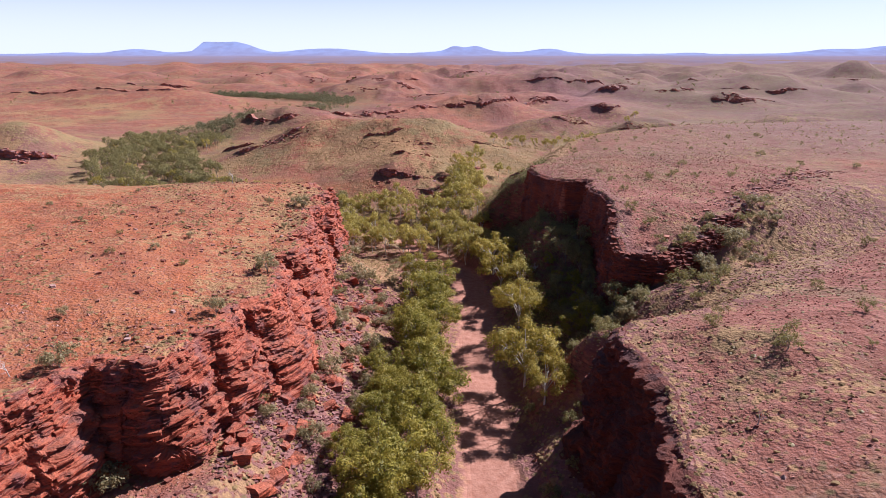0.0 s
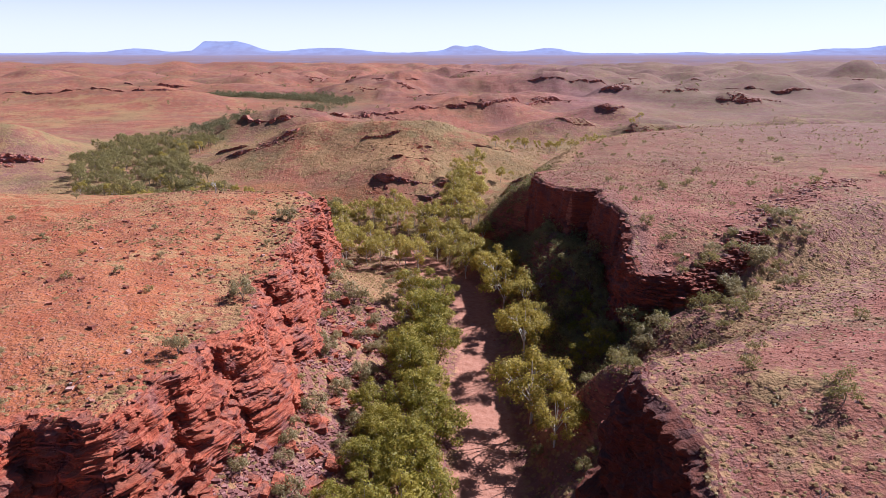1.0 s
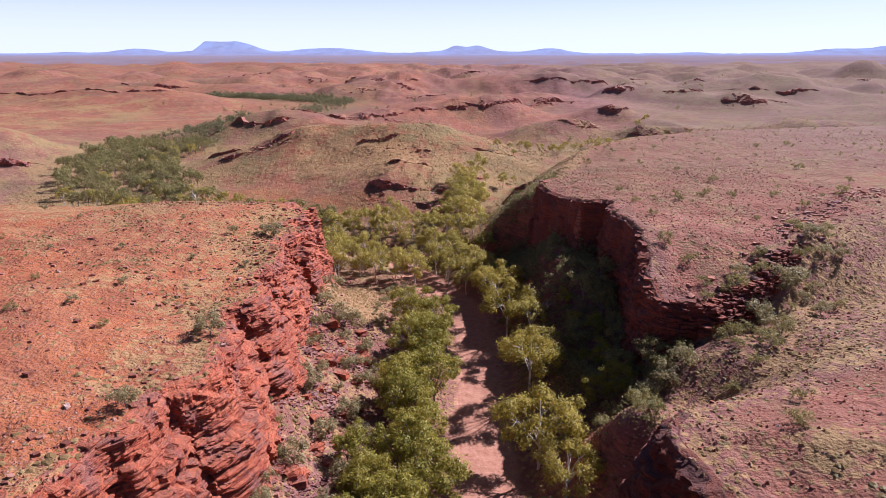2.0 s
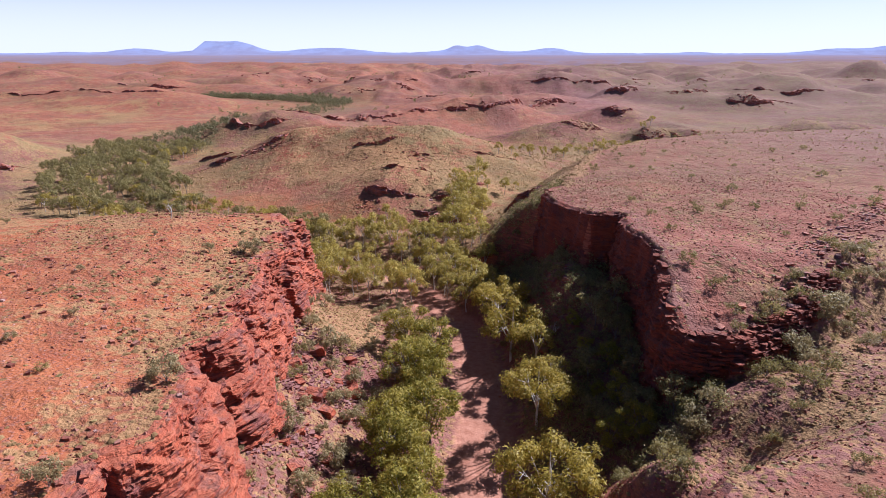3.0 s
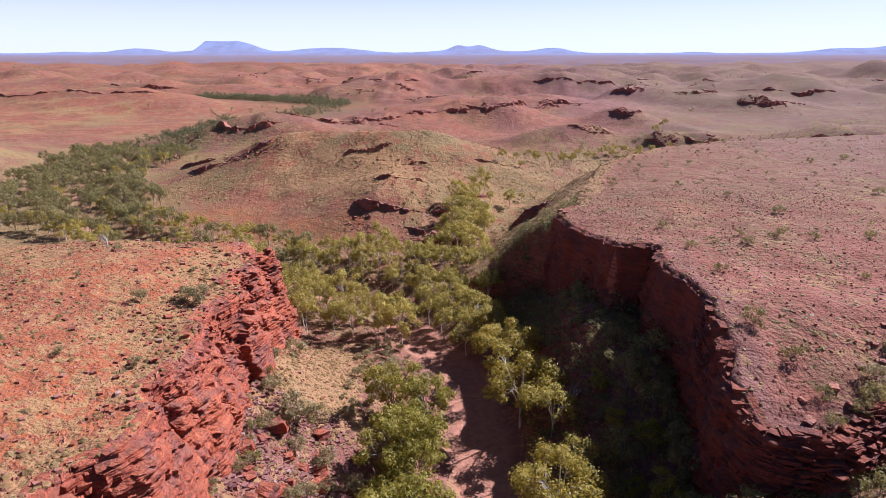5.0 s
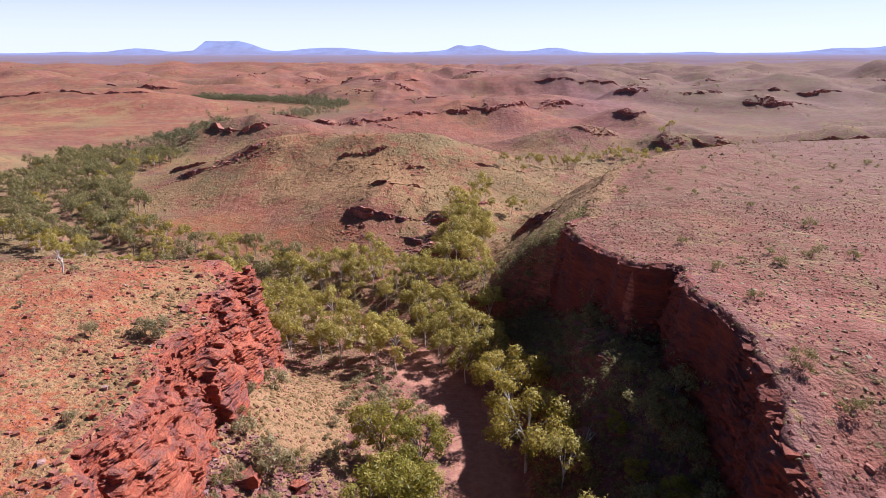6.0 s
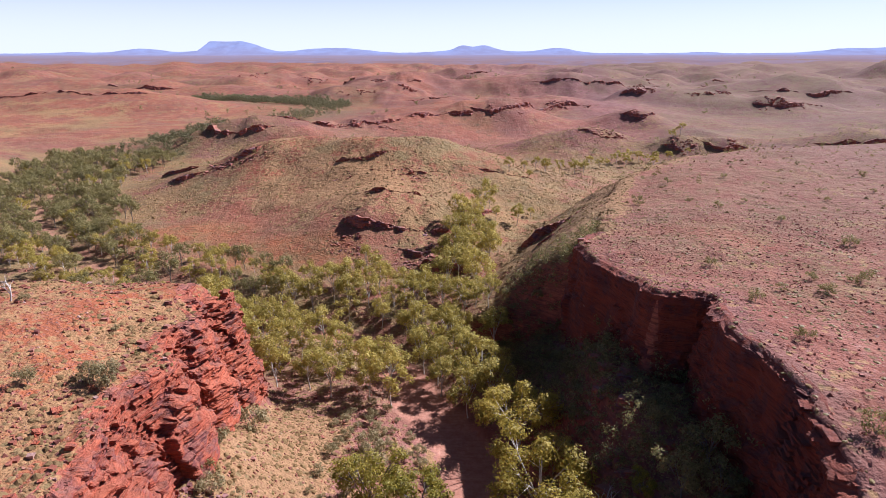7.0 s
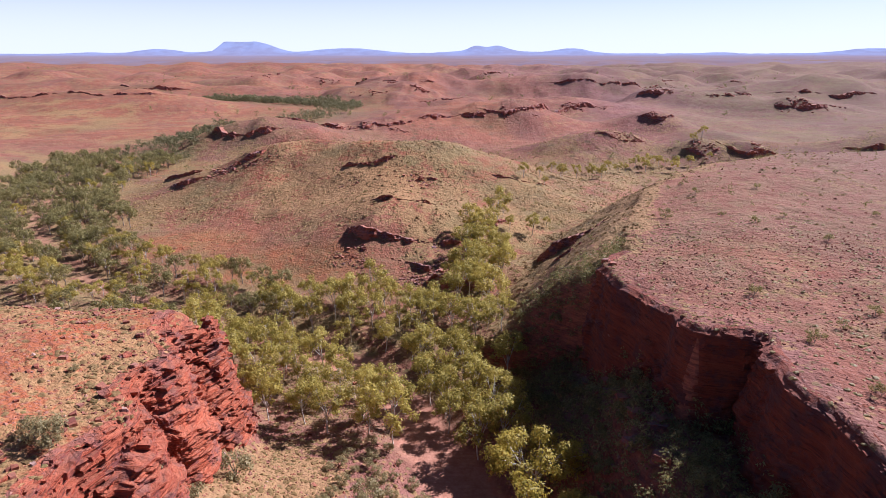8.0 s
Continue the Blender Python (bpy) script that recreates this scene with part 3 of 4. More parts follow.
def cliff_mesh(name, pts, out_side, height, lean, step, seed, buried=2.0, layer=0.4, dip=0.03, jag=1.0, cap=1.0, lift=0.0, rock=None, pillars=1.5, shelf=0.0):
    """A rock face along a line of the plan: beds of rock that step in and out, broken by upright joints. height: a number, or a
    function of the plan's x and y that gives the heights of foot and top."""
    c, u = smooth_line(pts, step)
    t = np.gradient(c, axis=0)
    t /= np.hypot(t[:, 0], t[:, 1])[:, None] + 1e-9
    for _ in range(60):
        t[1:-1] = (t[:-2] + t[1:-1] * 2 + t[2:]) / 4
    n = np.stack([t[:, 1], -t[:, 0]], 1) * out_side
    foot = lie(c[:, 0] + n[:, 0] * (lean + 1.5), c[:, 1] + n[:, 1] * (lean + 1.5))[0] - buried
    top = lie(c[:, 0] - n[:, 0] * 1.6, c[:, 1] - n[:, 1] * 1.6)[0] + lift
    if height:
        show = np.clip(0.7 + 1.1 * fbm(u / 9.0, u * 0 + seed, 3, seed), 0.0, 1.25)
        top = np.minimum(top - lift + lift * show, foot + buried + height * (0.25 + 0.75 * show))
        taper = sm(0, 0.22 * u[-1], u) * (1 - sm(0.78 * u[-1], u[-1], u))
        top = foot + 0.3 + (top - foot - 0.3) * (0.12 + 0.88 * taper)
    ends = sm(0, 3, u) * (1 - sm(u[-1] - 3, u[-1], u))
    rows = int(max(8, (np.max(top - foot)) / (step * 0.75)))
    v = np.linspace(0, 1, rows)
    U, V = np.meshgrid(u, v, indexing="ij")
    zz = foot[:, None] + V * (top - foot)[:, None]
    warp = zz + dip * U + 0.2 * fbm(U / 13, zz / 11, 2, seed) + 0.05 * fbm(U / 1.1, zz / 0.8, 2, seed + 22)
    joint = U + 0.25 * zz + 0.9 * vnoise(U / 1.9, zz / 1.4, seed + 20) + 0.3 * vnoise(U / 0.5, zz / 0.4, seed + 23)
    bed = np.floor(warp / layer + 1.1 * vnoise(warp / 1.7, U / 15, seed + 19))
    shift = hash01(bed, bed * 0, seed + 1)
    ledges = hash01(bed, np.floor(joint / (0.7 + 1.9 * shift) + 7 * shift), seed + 3) - 0.5
    thin = hash01(np.floor(warp / (layer * 0.45)), np.floor(joint / 1.7 + 3 * shift), seed + 5) - 0.5
    column = np.floor(joint / 1.9 + 0.5 * vnoise(U / 5, zz / 6, seed + 12))
    slab = hash01(column, np.floor(warp / 1.5 + 0.43 * column), seed + 13) - 0.5
    mass = hash01(np.floor(joint / 4.6 + 0.3 * vnoise(U / 3, zz / 2, seed + 17)), np.floor(warp / 3.4 + 0.31 * np.floor(joint / 4.6)), seed + 18) - 0.5
    block = hash01(np.floor(joint / 0.75), np.floor(warp / 0.5 + 0.5 * np.floor(joint / 0.75)), seed + 8) - 0.5
    alcove = -1.8 * sm(0.16, 0.26, fbm(U / 7, zz / 8, 3, seed + 21))
    bulge = pillars * (0.8 * fbm(U / 7, zz / 13, 2, seed + 9) + 0.5 * fbm(U / 2.0, zz / 1.8, 3, seed + 6))
    bench = sum(1.0 - sm(v0 - 0.012, v0 + 0.012, V + 0.3 * vnoise(U / 4, U * 0 + v0 * 9, seed + 15) + 0.09 * slab + 0.07 * mass) for v0 in (0.52, 0.68, 0.83))
    off = lean * (1 - V) ** 1.2 + jag * (0.40 * ledges + 0.22 * thin + 0.8 * slab + 0.8 * mass + 0.5 * block + 0.3 * fbm(U / 0.5, zz / 0.4, 2, seed + 11) + alcove + bulge + 0.7) + shelf * bench
    curl = sm(0.95, 1.0, V)
    off = np.maximum(off, 0.45 + 1.1 * (1 - V) * (0 if height else 1)) * (1 - curl) * (0.35 + 0.65 * ends[:, None]) - cap * curl * curl + 0.25
    zz = zz + 0.4 * jag * jag * (hash01(np.floor(U / 1.1), np.floor(V * 14), seed + 9) - 0.45) * sm(0.86, 0.94, V) * (1 - sm(0.96, 1, V)) * min(1, jag + .2) - lift * curl * curl
    xx, yy = c[:, :1] + n[:, :1] * off, c[:, 1:] + n[:, 1:] * off
    last = V[0] > 0.945
    lip = lie(xx[:, last], yy[:, last])[0] + 0.14 * (1 - V[:, last]) / 0.055 - 0.06 * (V[:, last] > 0.995)
    zz[:, last] = np.where(off[:, last] < 0.35, np.minimum(zz[:, last] + 0.2, lip) if not height else zz[:, last], zz[:, last])
    return mesh_of(name, np.stack([xx, yy, zz], -1).reshape(-1, 3), grid_faces(len(u), rows)[:, ::out_side], rock or M_ROCK)


tagged(new("cliff_left", cliff_mesh("cliff_left", LEFT_RIM, 1, 0, 0.5, 0.13, 101, layer=0.34, dip=-0.05, jag=0.68, shelf=0.7)), "sunlit red banded ironstone cliff with broken ledges and cracks", "cliff", kind="structure")
# these two faces take rock colours already darkened for shade
tagged(new("cliff_near", cliff_mesh("cliff_near", NEAR_RIM, -1, 0, 5.0, 0.2, 202, dip=-0.02, jag=0.8, rock=M_DARKSHADEROCK, shelf=0.15)), "shaded red ironstone cliff, darkened in its colour, under a stony spur", "cliff", kind="structure")
tagged(new("cliff_far", cliff_mesh("cliff_far", [p for p in FAR_RIM if p[0] < 31], -1, 0, 0.8, 0.2, 303, dip=-0.03, layer=0.7, jag=0.6, rock=M_SHADEROCK, pillars=0.8, shelf=0.2)), "shaded red ironstone cliff, darkened in its colour, beneath the plateau's edge", "cliff", kind="structure")


def rock_band(k, label, step=0.3, rock=None):
    """The bare, blocky rock face of a band, down which the land steps."""
    pts, high = BANDS[k]
    seed = 401 + k
    c, u = smooth_line(pts, step, 0)
    t = np.gradient(c, axis=0)
    for _ in range(12):
        t[1:-1] = (t[:-2] + t[1:-1] * 2 + t[2:]) / 4
    t /= np.hypot(t[:, 0], t[:, 1])[:, None] + 1e-9
    n = np.stack([t[:, 1], -t[:, 0]], 1)
    wobble = (0.5 * high * fbm(u / (1.6 * high), u * 0 + 3.1, 3, seed + 9))[:, None]
    tall = band_height(u, u[-1], high, seed)[:, None]
    foot = lie(c[:, 0] + n[:, 0] * 0.7 * high, c[:, 1] + n[:, 1] * 0.7 * high)[0][:, None] - 0.45
    top = lie(c[:, 0] - n[:, 0] * 0.35 * high, c[:, 1] - n[:, 1] * 0.35 * high)[0][:, None] + 0.12 * tall
    v = np.r_[np.linspace(0, 1, max(9, int(high * 1.3 / step))), 1.25, 1.6]
    U, V = np.meshgrid(u, v, indexing="ij")
    wall, cap = np.clip(V, 0, 1), np.clip((V - 1) / 0.6, 0, 1)
    z = foot + wall * (top - foot)
    joint = U + 0.3 * z + 0.7 * vnoise(U / 1.6, z / 1.1, seed + 2)
    big = hash01(np.floor(joint / (0.8 * high)), np.floor(z / (0.4 * high) + 0.4 * np.floor(joint / (0.8 * high))), seed + 3) - 0.5
    small = hash01(np.floor(joint / 0.7), np.floor(z / 0.4), seed + 4) - 0.5
    show = sm(0.05, 0.4, tall / high)
    off = (0.30 * high * (1 - wall) + (0.45 * big * high + 0.35 * small + wobble + 0.28 * high) * (1 - cap)) * show - 0.75 * high * cap - 0.25 * high * (1 - show)
    z = z + 0.3 * small * (1 - cap) * wall - 0.35 * cap
    ob = new("rock_ledge", mesh_of("rock_ledge", np.stack([c[:, :1] + n[:, :1] * off, c[:, 1:] + n[:, 1:] * off, z], -1).reshape(-1, 3), grid_faces(len(u), len(v)), rock or M_HILLROCK))
    return tagged(ob, label, "rock outcrop", "rock ledges on the hills")


CREST = "dark broken rock band along a red hill's crest"
KNOB = "dark rocky knob on a low rounded hill"
for k, (pts, high) in enumerate(BANDS):
    rock_band(k, "dark red weathered rock ledge breaking out of a grassy hillside" if k < len(NOSE_LEDGES) else "broken dark rock ledge above the bushy side gully" if k < 10
              else "dark rock rib running up the grassy slope" if k < 12 else CREST if len(pts) > 3 else KNOB, 0.25 if pts[0][1] < 230 else 0.45)
def slabs(name, line, out_side, n, seed, lo, hi, size, rock, label, reach=2.4):
    """Angular blocks, bedded and jointed, that make up the broken face below a rim's line."""
    r = np.random.RandomState(seed)
    c, u = smooth_line(line, 0.2)
    t = np.gradient(c, axis=0)
    for _ in range(40):
        t[1:-1] = (t[:-2] + t[1:-1] * 2 + t[2:]) / 4
    t /= np.hypot(t[:, 0], t[:, 1])[:, None] + 1e-9
    nn = np.stack([t[:, 1], -t[:, 0]], 1) * out_side
    i = r.randint(2, len(u) - 2, n)
    i = i[r.uniform(0, 1, n) < 0.35 + 0.9 * np.clip(fbm(u[i] / 6, u[i] * 0 + seed, 3, seed) + 0.4, 0, 1)]
    n = len(i)
    h = r.uniform(0, 1, n) ** 0.8
    foot = lie(c[i, 0] + nn[i, 0] * (reach + 1), c[i, 1] + nn[i, 1] * (reach + 1))[0]
    top = lie(c[i, 0] - nn[i, 0] * 1.5, c[i, 1] - nn[i, 1] * 1.5)[0]
    z = foot + (top - foot) * (lo + (hi - lo) * h)
    z = np.round(z / 0.32) * 0.32 - (0.05 * u[i]) % 0.32
    off = reach * (1 - (lo + (hi - lo) * h)) + r.uniform(-0.2, 0.5, n)
    long_, deep, thick = size * r.uniform(0.5, 2.3, n), size * r.uniform(0.7, 1.5, n), size * r.uniform(0.14, 0.42, n)
    p = CUBE[None] * (1 + 0.16 * r.uniform(-1, 1, (n, 8, 1))) + 0.09 * r.uniform(-1, 1, (n, 8, 3))
    turn = r.normal(size=n) * 0.17
    tx, ty = t[i, 0] * np.cos(turn) - t[i, 1] * np.sin(turn), t[i, 0] * np.sin(turn) + t[i, 1] * np.cos(turn)
    a_, b_ = p[..., 0] * long_[:, None], p[..., 1] * deep[:, None]
    x = (c[i, 0] + nn[i, 0] * off)[:, None] + a_ * tx[:, None] - b_ * ty[:, None]
    y = (c[i, 1] + nn[i, 1] * off)[:, None] + a_ * ty[:, None] + b_ * tx[:, None]
    zz = z[:, None] + p[..., 2] * thick[:, None] + a_ * (0.06 + 0.05 * r.normal(size=n))[:, None]
    f = CUBE_F[None] + (np.arange(n) * 8)[:, None, None]
    return tagged(new(name, mesh_of(name, np.stack([x, y, zz], -1).reshape(-1, 3), f.reshape(-1, 4), rock)), label, "rock", kind="stuff")


FACE = "jointed red ironstone blocks stepping down the broken cliff face"
slabs("cliff_blocks", LEFT_RIM, 1, 11000, 11, 0.2, 1.0, 0.5, M_ROCK, FACE)
slabs("cliff_blocks", LEFT_RIM, 1, 900, 12, 0.35, 0.96, 0.95, M_ROCK, FACE)
KNOB_RING = [(-24.2, 112.9), (-21.8, 113.5), (-20.2, 115.5), (-19.8, 118.4), (-20.3, 121.4), (-22.1, 122.9)]
for k in range(5):
    slabs("outcrop_blocks", [(-22.4 + (x + 22.4) * (1 - 0.2 * k), 118.2 + (y - 118.2) * (1 - 0.2 * k)) for x, y in KNOB_RING], 1, 260, 20 + k, 0.1, 1.0, 0.8, M_ROCK, "dark red layered blocks of the outcrop below the plateau's end", 0.7)
slabs("shaded_cliff_blocks", [p for p in FAR_RIM if p[0] < 40], -1, 1500, 13, 0.8, 0.97, 0.42, M_SHADEROCK, "red blocks, darkened in colour for shade, along the cliff's broken rim", 1.4)
slabs("shaded_cliff_blocks", [p for p in FAR_RIM if p[1] < 94 and p[0] < 44], -1, 1500, 15, 0.25, 1.0, 0.7, M_SHADEROCK, "red blocks, darkened in colour for shade, tumbling down the cliff's broken corner", 2.0)


# ---- loose rocks ----
def boulder_mesh(seed, rock):
    rnd = random.Random(seed)
    bm = bmesh.new()
    bmesh.ops.create_cube(bm, size=1.0)
    bmesh.ops.subdivide_edges(bm, edges=bm.edges[:], cuts=1, use_grid_fill=True)
    for v in bm.verts:
        v.co = Vector((v.co.x, v.co.y, v.co.z * 0.62)) * (0.8 + 0.4 * rnd.random())
        v.co += Vector((rnd.uniform(-.09, .09), rnd.uniform(-.09, .09), rnd.uniform(-.06, .06)))
    me = bpy.data.meshes.new("boulder")
    bmesh.ops.triangulate(bm, faces=bm.faces[:])
    bm.to_mesh(me)
    bm.free()
    me.materials.append(rock)
    return me


rng = np.random.RandomState(5)
BOULDERS = [boulder_mesh(900 + k, M_ROCK) for k in range(8)]
DARK_BOULDERS = [boulder_mesh(900 + k, M_HILLROCK) for k in range(8)]


def boulder(x, y, size, label, group, kinds=BOULDERS):
    ob = new("boulder", kinds[rng.randint(8)])
    ob.matrix_world = pose(x, y, ground_z(x, y) + 0.18 * size, rng.uniform(-14, 14), rng.uniform(-14, 14), rng.uniform(0, 360)) @ Matrix.Diagonal((size * rng.uniform(.8, 1.4), size, size * rng.uniform(.7, 1.1), 1))
    return tagged(ob, label, "boulder", group)


for k in range(70):       # below the sunlit cliff
    s = rng.uniform(42, 94)
    boulder(rng.uniform(-16, -9.5) - (3 if s < 52 else 0), s, rng.uniform(0.5, 1.5), "fallen red ironstone block on the scree", "fallen blocks")
for k in range(45):       # in the shade of the far cliff
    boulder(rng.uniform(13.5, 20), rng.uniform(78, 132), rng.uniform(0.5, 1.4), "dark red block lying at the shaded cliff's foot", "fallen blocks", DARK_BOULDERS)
for k in range(40):       # along the gully and the plateau's lip
    s = rng.uniform(0, 1)
    boulder(24 + 26 * s + rng.uniform(-2, 2), 75 + 19 * s + rng.uniform(-3, 2), rng.uniform(0.3, 0.7), "weathered red rock lying in the side gully", "fallen blocks", DARK_BOULDERS)


for k in range(22):       # along the sunlit plateau's lip
    y = rng.uniform(40, 112)
    x = float(np.interp(y, [p[1] for p in LEFT_RIM], [p[0] for p in LEFT_RIM])) - rng.uniform(0.2, 4)
    boulder(x, y, rng.uniform(0.25, 0.6), "weathered red rock on the plateau's broken lip", "rocks of the plateau's lip")


def scatter_mesh(name, xs, ys, sizes, shape, faces, material, sink=0.0, squash=(0.6, 1.0), shake=0.35):
    """Many small pieces in one mesh: shape is one piece's points, shaken and turned for each."""
    n, k = len(xs), len(shape)
    zs = lie(xs, ys)[0]
    a = rng.uniform(0, 2 * np.pi, n)
    p = shape[None] * (1 + shake * rng.uniform(-1, 1, (n, k, 1)))
    p = p * sizes[:, None, None] * np.stack([np.ones(n), rng.uniform(0.7, 1.2, n), rng.uniform(*squash, n)], 1)[:, None]
    x = p[..., 0] * np.cos(a)[:, None] - p[..., 1] * np.sin(a)[:, None]
    y = p[..., 0] * np.sin(a)[:, None] + p[..., 1] * np.cos(a)[:, None]
    v = np.stack([x + xs[:, None], y + ys[:, None], p[..., 2] + (zs + sink * sizes)[:, None]], -1)
    f = faces[None] + (np.arange(n) * k)[:, None, None]
    return mesh_of(name, v.reshape(-1, 3), f.reshape(-1, faces.shape[1]), material)


def outcrop(cx, cy, length, turn, wide, n, size, label, bend=0.0):
    """A band of angular blocks that crops out along a crest or a slope."""
    s = rng.uniform(-1, 1, int(n * 7))
    s = s[fbm(s * length / 16, s * 0 + cy, 3, 8) > -0.12]
    n = len(s)
    w = rng.normal(size=n) * wide * 1.7 * (1 - 0.6 * s * s) * (0.6 + 1.2 * np.abs(fbm(s * length / 9, s * 0 + cx, 2, 9)))
    b_ = bend * (1 - s * s) + 0.05 * length * fbm(s * 3, s * 0 + cx, 3, 5)
    ca, sn = math.cos(radians(turn)), math.sin(radians(turn))
    xs, ys = cx + ca * s * length / 2 - sn * (w + b_), cy + sn * s * length / 2 + ca * (w + b_)
    sizes = 0.45 * size * (0.25 + 1.15 * rng.uniform(0, 1, n) ** 3) * (1.1 - 0.5 * s * s)
    me = scatter_mesh("rock_outcrop", xs, ys, sizes, CUBE * np.array([1.25, 1.05, 1.0]), CUBE_F, M_HILLROCK, -0.1, (0.6, 1.15), 0.6)
    return tagged(new("rock_outcrop", me), label, "rock outcrop", kind="stuff")


for x, y, length, turn, wide, n, size, bend in ((-62, 224, 28, 6, 1.2, 50, 1.2, 0), (-14, 205, 24, 4, 1.2, 40, .8, 1), (-40, 338, 40, 14, 1.2, 60, 1.4, 1), (24, 374, 30, 8, 1.2, 60, 1.6, -1),
                                                (172, 289, 60, 4, 1.4, 80, 1.8, -2), (-164, 219, 36, 2, 1.4, 60, 1.6, -1), (-8, 168, 26, 2, 2.2, 110, 0.8, 0), (0, 161, 16, 4, 1.8, 90, 0.8, 1), (52, 98, 30, 40, 1.2, 90, 0.7, 1),
                                                (66, 112, 24, 34, 1.2, 70, 0.7, 0), (60, 296, 20, 4, 1.6, 40, .9, 0), (87, 286, 12, 4, 1.4, 30, .9, 0), (104, 287, 20, 4, 1.6, 50, 1.0, 0), (97, 375, 16, 4, 1.8, 40, 1.3, 0),
                                                (214, 469, 34, 4, 2.4, 70, 1.8, 0), (186, 510, 30, 4, 2.4, 60, 1.8, 0), (140, 524, 22, 4, 2.4, 60, 2.0, 0), (70, 446, 40, 14, 1.8, 60, 1.6, 0), (-120, 900, 180, 0, 3.0, 130, 3.4, 5), (260, 830, 170, 6, 3.0, 130, 3.2, 4)):
    outcrop(x, y, length, turn, wide, n, size, CREST, bend)


for x, y, w, h in KNOLLS:
    if y < 900:
        outcrop(x, y - 0.25 * w, w * 0.9, rng.uniform(-15, 15), w * 0.10, 18, 1.6 + y / 420, KNOB, rng.uniform(-3, 4))


def pick(n, x0, x1, y0, y1, keep):
    """n random places of a rectangle, thinned by keep(x, y), from 0 to 1."""
    x, y = rng.uniform(x0, x1, n), rng.uniform(y0, y1, n)
    ok = rng.uniform(0, 1, n) < keep(x, y)
    return x[ok], y[ok]


def stony(x, y):
    dl, dn, df = inside(LEFT_TOP, x, y), inside(NEAR_TOP, x, y), inside(FAR_TOP, x, y)
    rim = np.maximum.reduce([1 - sm(1, 9, np.abs(d)) for d in (dl, dn, df)])
    scree = ((x < -6) & (dl < 0) & (y < 94)) * 0.9
    creek = line_dist(CREEK, x, y) < 4
    return np.clip(0.12 + 0.8 * rim * (0.55 - 0.42 * (x > 8)) + scree, 0, 1) * (0.4 + 1.2 * (fbm(x / 6, y / 6, 3, 7) + 0.4)) * (1 - 0.93 * creek)


sx, sy = pick(26000, -48, 62, 32, 135, stony)
tagged(new("scattered_stones", scatter_mesh("scattered_stones", sx, sy, (0.10 + 0.36 * rng.uniform(0, 1, len(sx)) ** 3.5) * np.where(sx > 8, 0.55, 1.0), CUBE, CUBE_F, M_STONE, 0.05)),
       "loose red and dark ironstone rubble strewn over the ground", "stones", kind="stuff")

sx, sy = pick(16000, -18.5, -6, 42, 97, lambda x, y: np.clip(0.45 + 1.6 * fbm(x / 4, y / 5, 3, 57), 0, 1) * (inside(LEFT_TOP, x, y) < -0.8) * (0.25 + 0.75 * sm(6, 10, -x)))
tagged(new("scree_stones", scatter_mesh("scree_stones", sx, sy, 0.08 + 0.34 * rng.uniform(0, 1, len(sx)) ** 3, CUBE, CUBE_F, M_SCREE, 0.05)),
       "pinkish grey scree stones on the slope below the red cliff", "stones", kind="stuff")

CHIP = np.array([(-.5, -.4, -.1), (.5, -.45, -.1), (.45, .5, -.1), (-.45, .45, -.1), (.1, .05, .45)], float)
CHIP_F = np.array([(0, 1, 4), (1, 2, 4), (2, 3, 4), (3, 0, 4)])


def gravelly(x, y):
    return np.clip(0.55 + 0.9 * fbm(x / 7, y / 7, 3, 27), 0.12, 1) * (line_dist(CREEK, x, y) > 4)


sx, sy = pick(78000, -50, 64, 32, 140, gravelly)
tagged(new("gravel", scatter_mesh("gravel", sx, sy, 0.08 + 0.26 * rng.uniform(0, 1, len(sx)) ** 2.5, CHIP, CHIP_F, M_STONE, 0.0, (0.5, 1.2), 0.4)),
       "fine dark and rusty ironstone gravel over the plateaus", "gravel", kind="stuff")

# a spinifex hummock: a ragged low dome of leaning blades
blades, bf = [(0, 0, 0.24)], []
for k in range(6):
    a = 2 * math.pi * k / 6
    blades += [(0.30 * math.cos(a), 0.30 * math.sin(a), 0.17), (0.5 * math.cos(a + .45), 0.5 * math.sin(a + .45), 0.0)]
for k in range(6):
    a, b_, c_, d_ = 1 + 2 * k, 2 + 2 * k, 1 + 2 * ((k + 1) % 6), 2 + 2 * ((k + 1) % 6)
    bf += [(0, a, c_), (a, b_, c_), (c_, b_, d_)]
TUFT, TUFT_F = np.array(blades), np.array(bf)


CONE = np.array([(0.06, 0.03, 0.34)] + [(0.5 * math.cos(k * math.pi / 3), 0.5 * math.sin(k * math.pi / 3), 0.0) for k in range(6)])
CONE_F = np.array([(0, 1 + k, 1 + (k + 1) % 6) for k in range(6)])


def tufty(x, y):
    z, sand, grass, green, pale, rocky, red, mauve = lie(x, y)
    dl = inside(LEFT_TOP, x, y)
    near = 1.15 - 0.5 * sm(60, 170, y)
    return np.clip((grass + 0.9 * fbm(x / 8, y / 8, 3, 17) - 0.12) * near, 0, 1) * (1 - sand) * (1 - 0.74 * pale * sm(0, 30, x) - 0.8 * pale * (x < 0)) * (line_dist(CREEK, x, y) > 4.5)


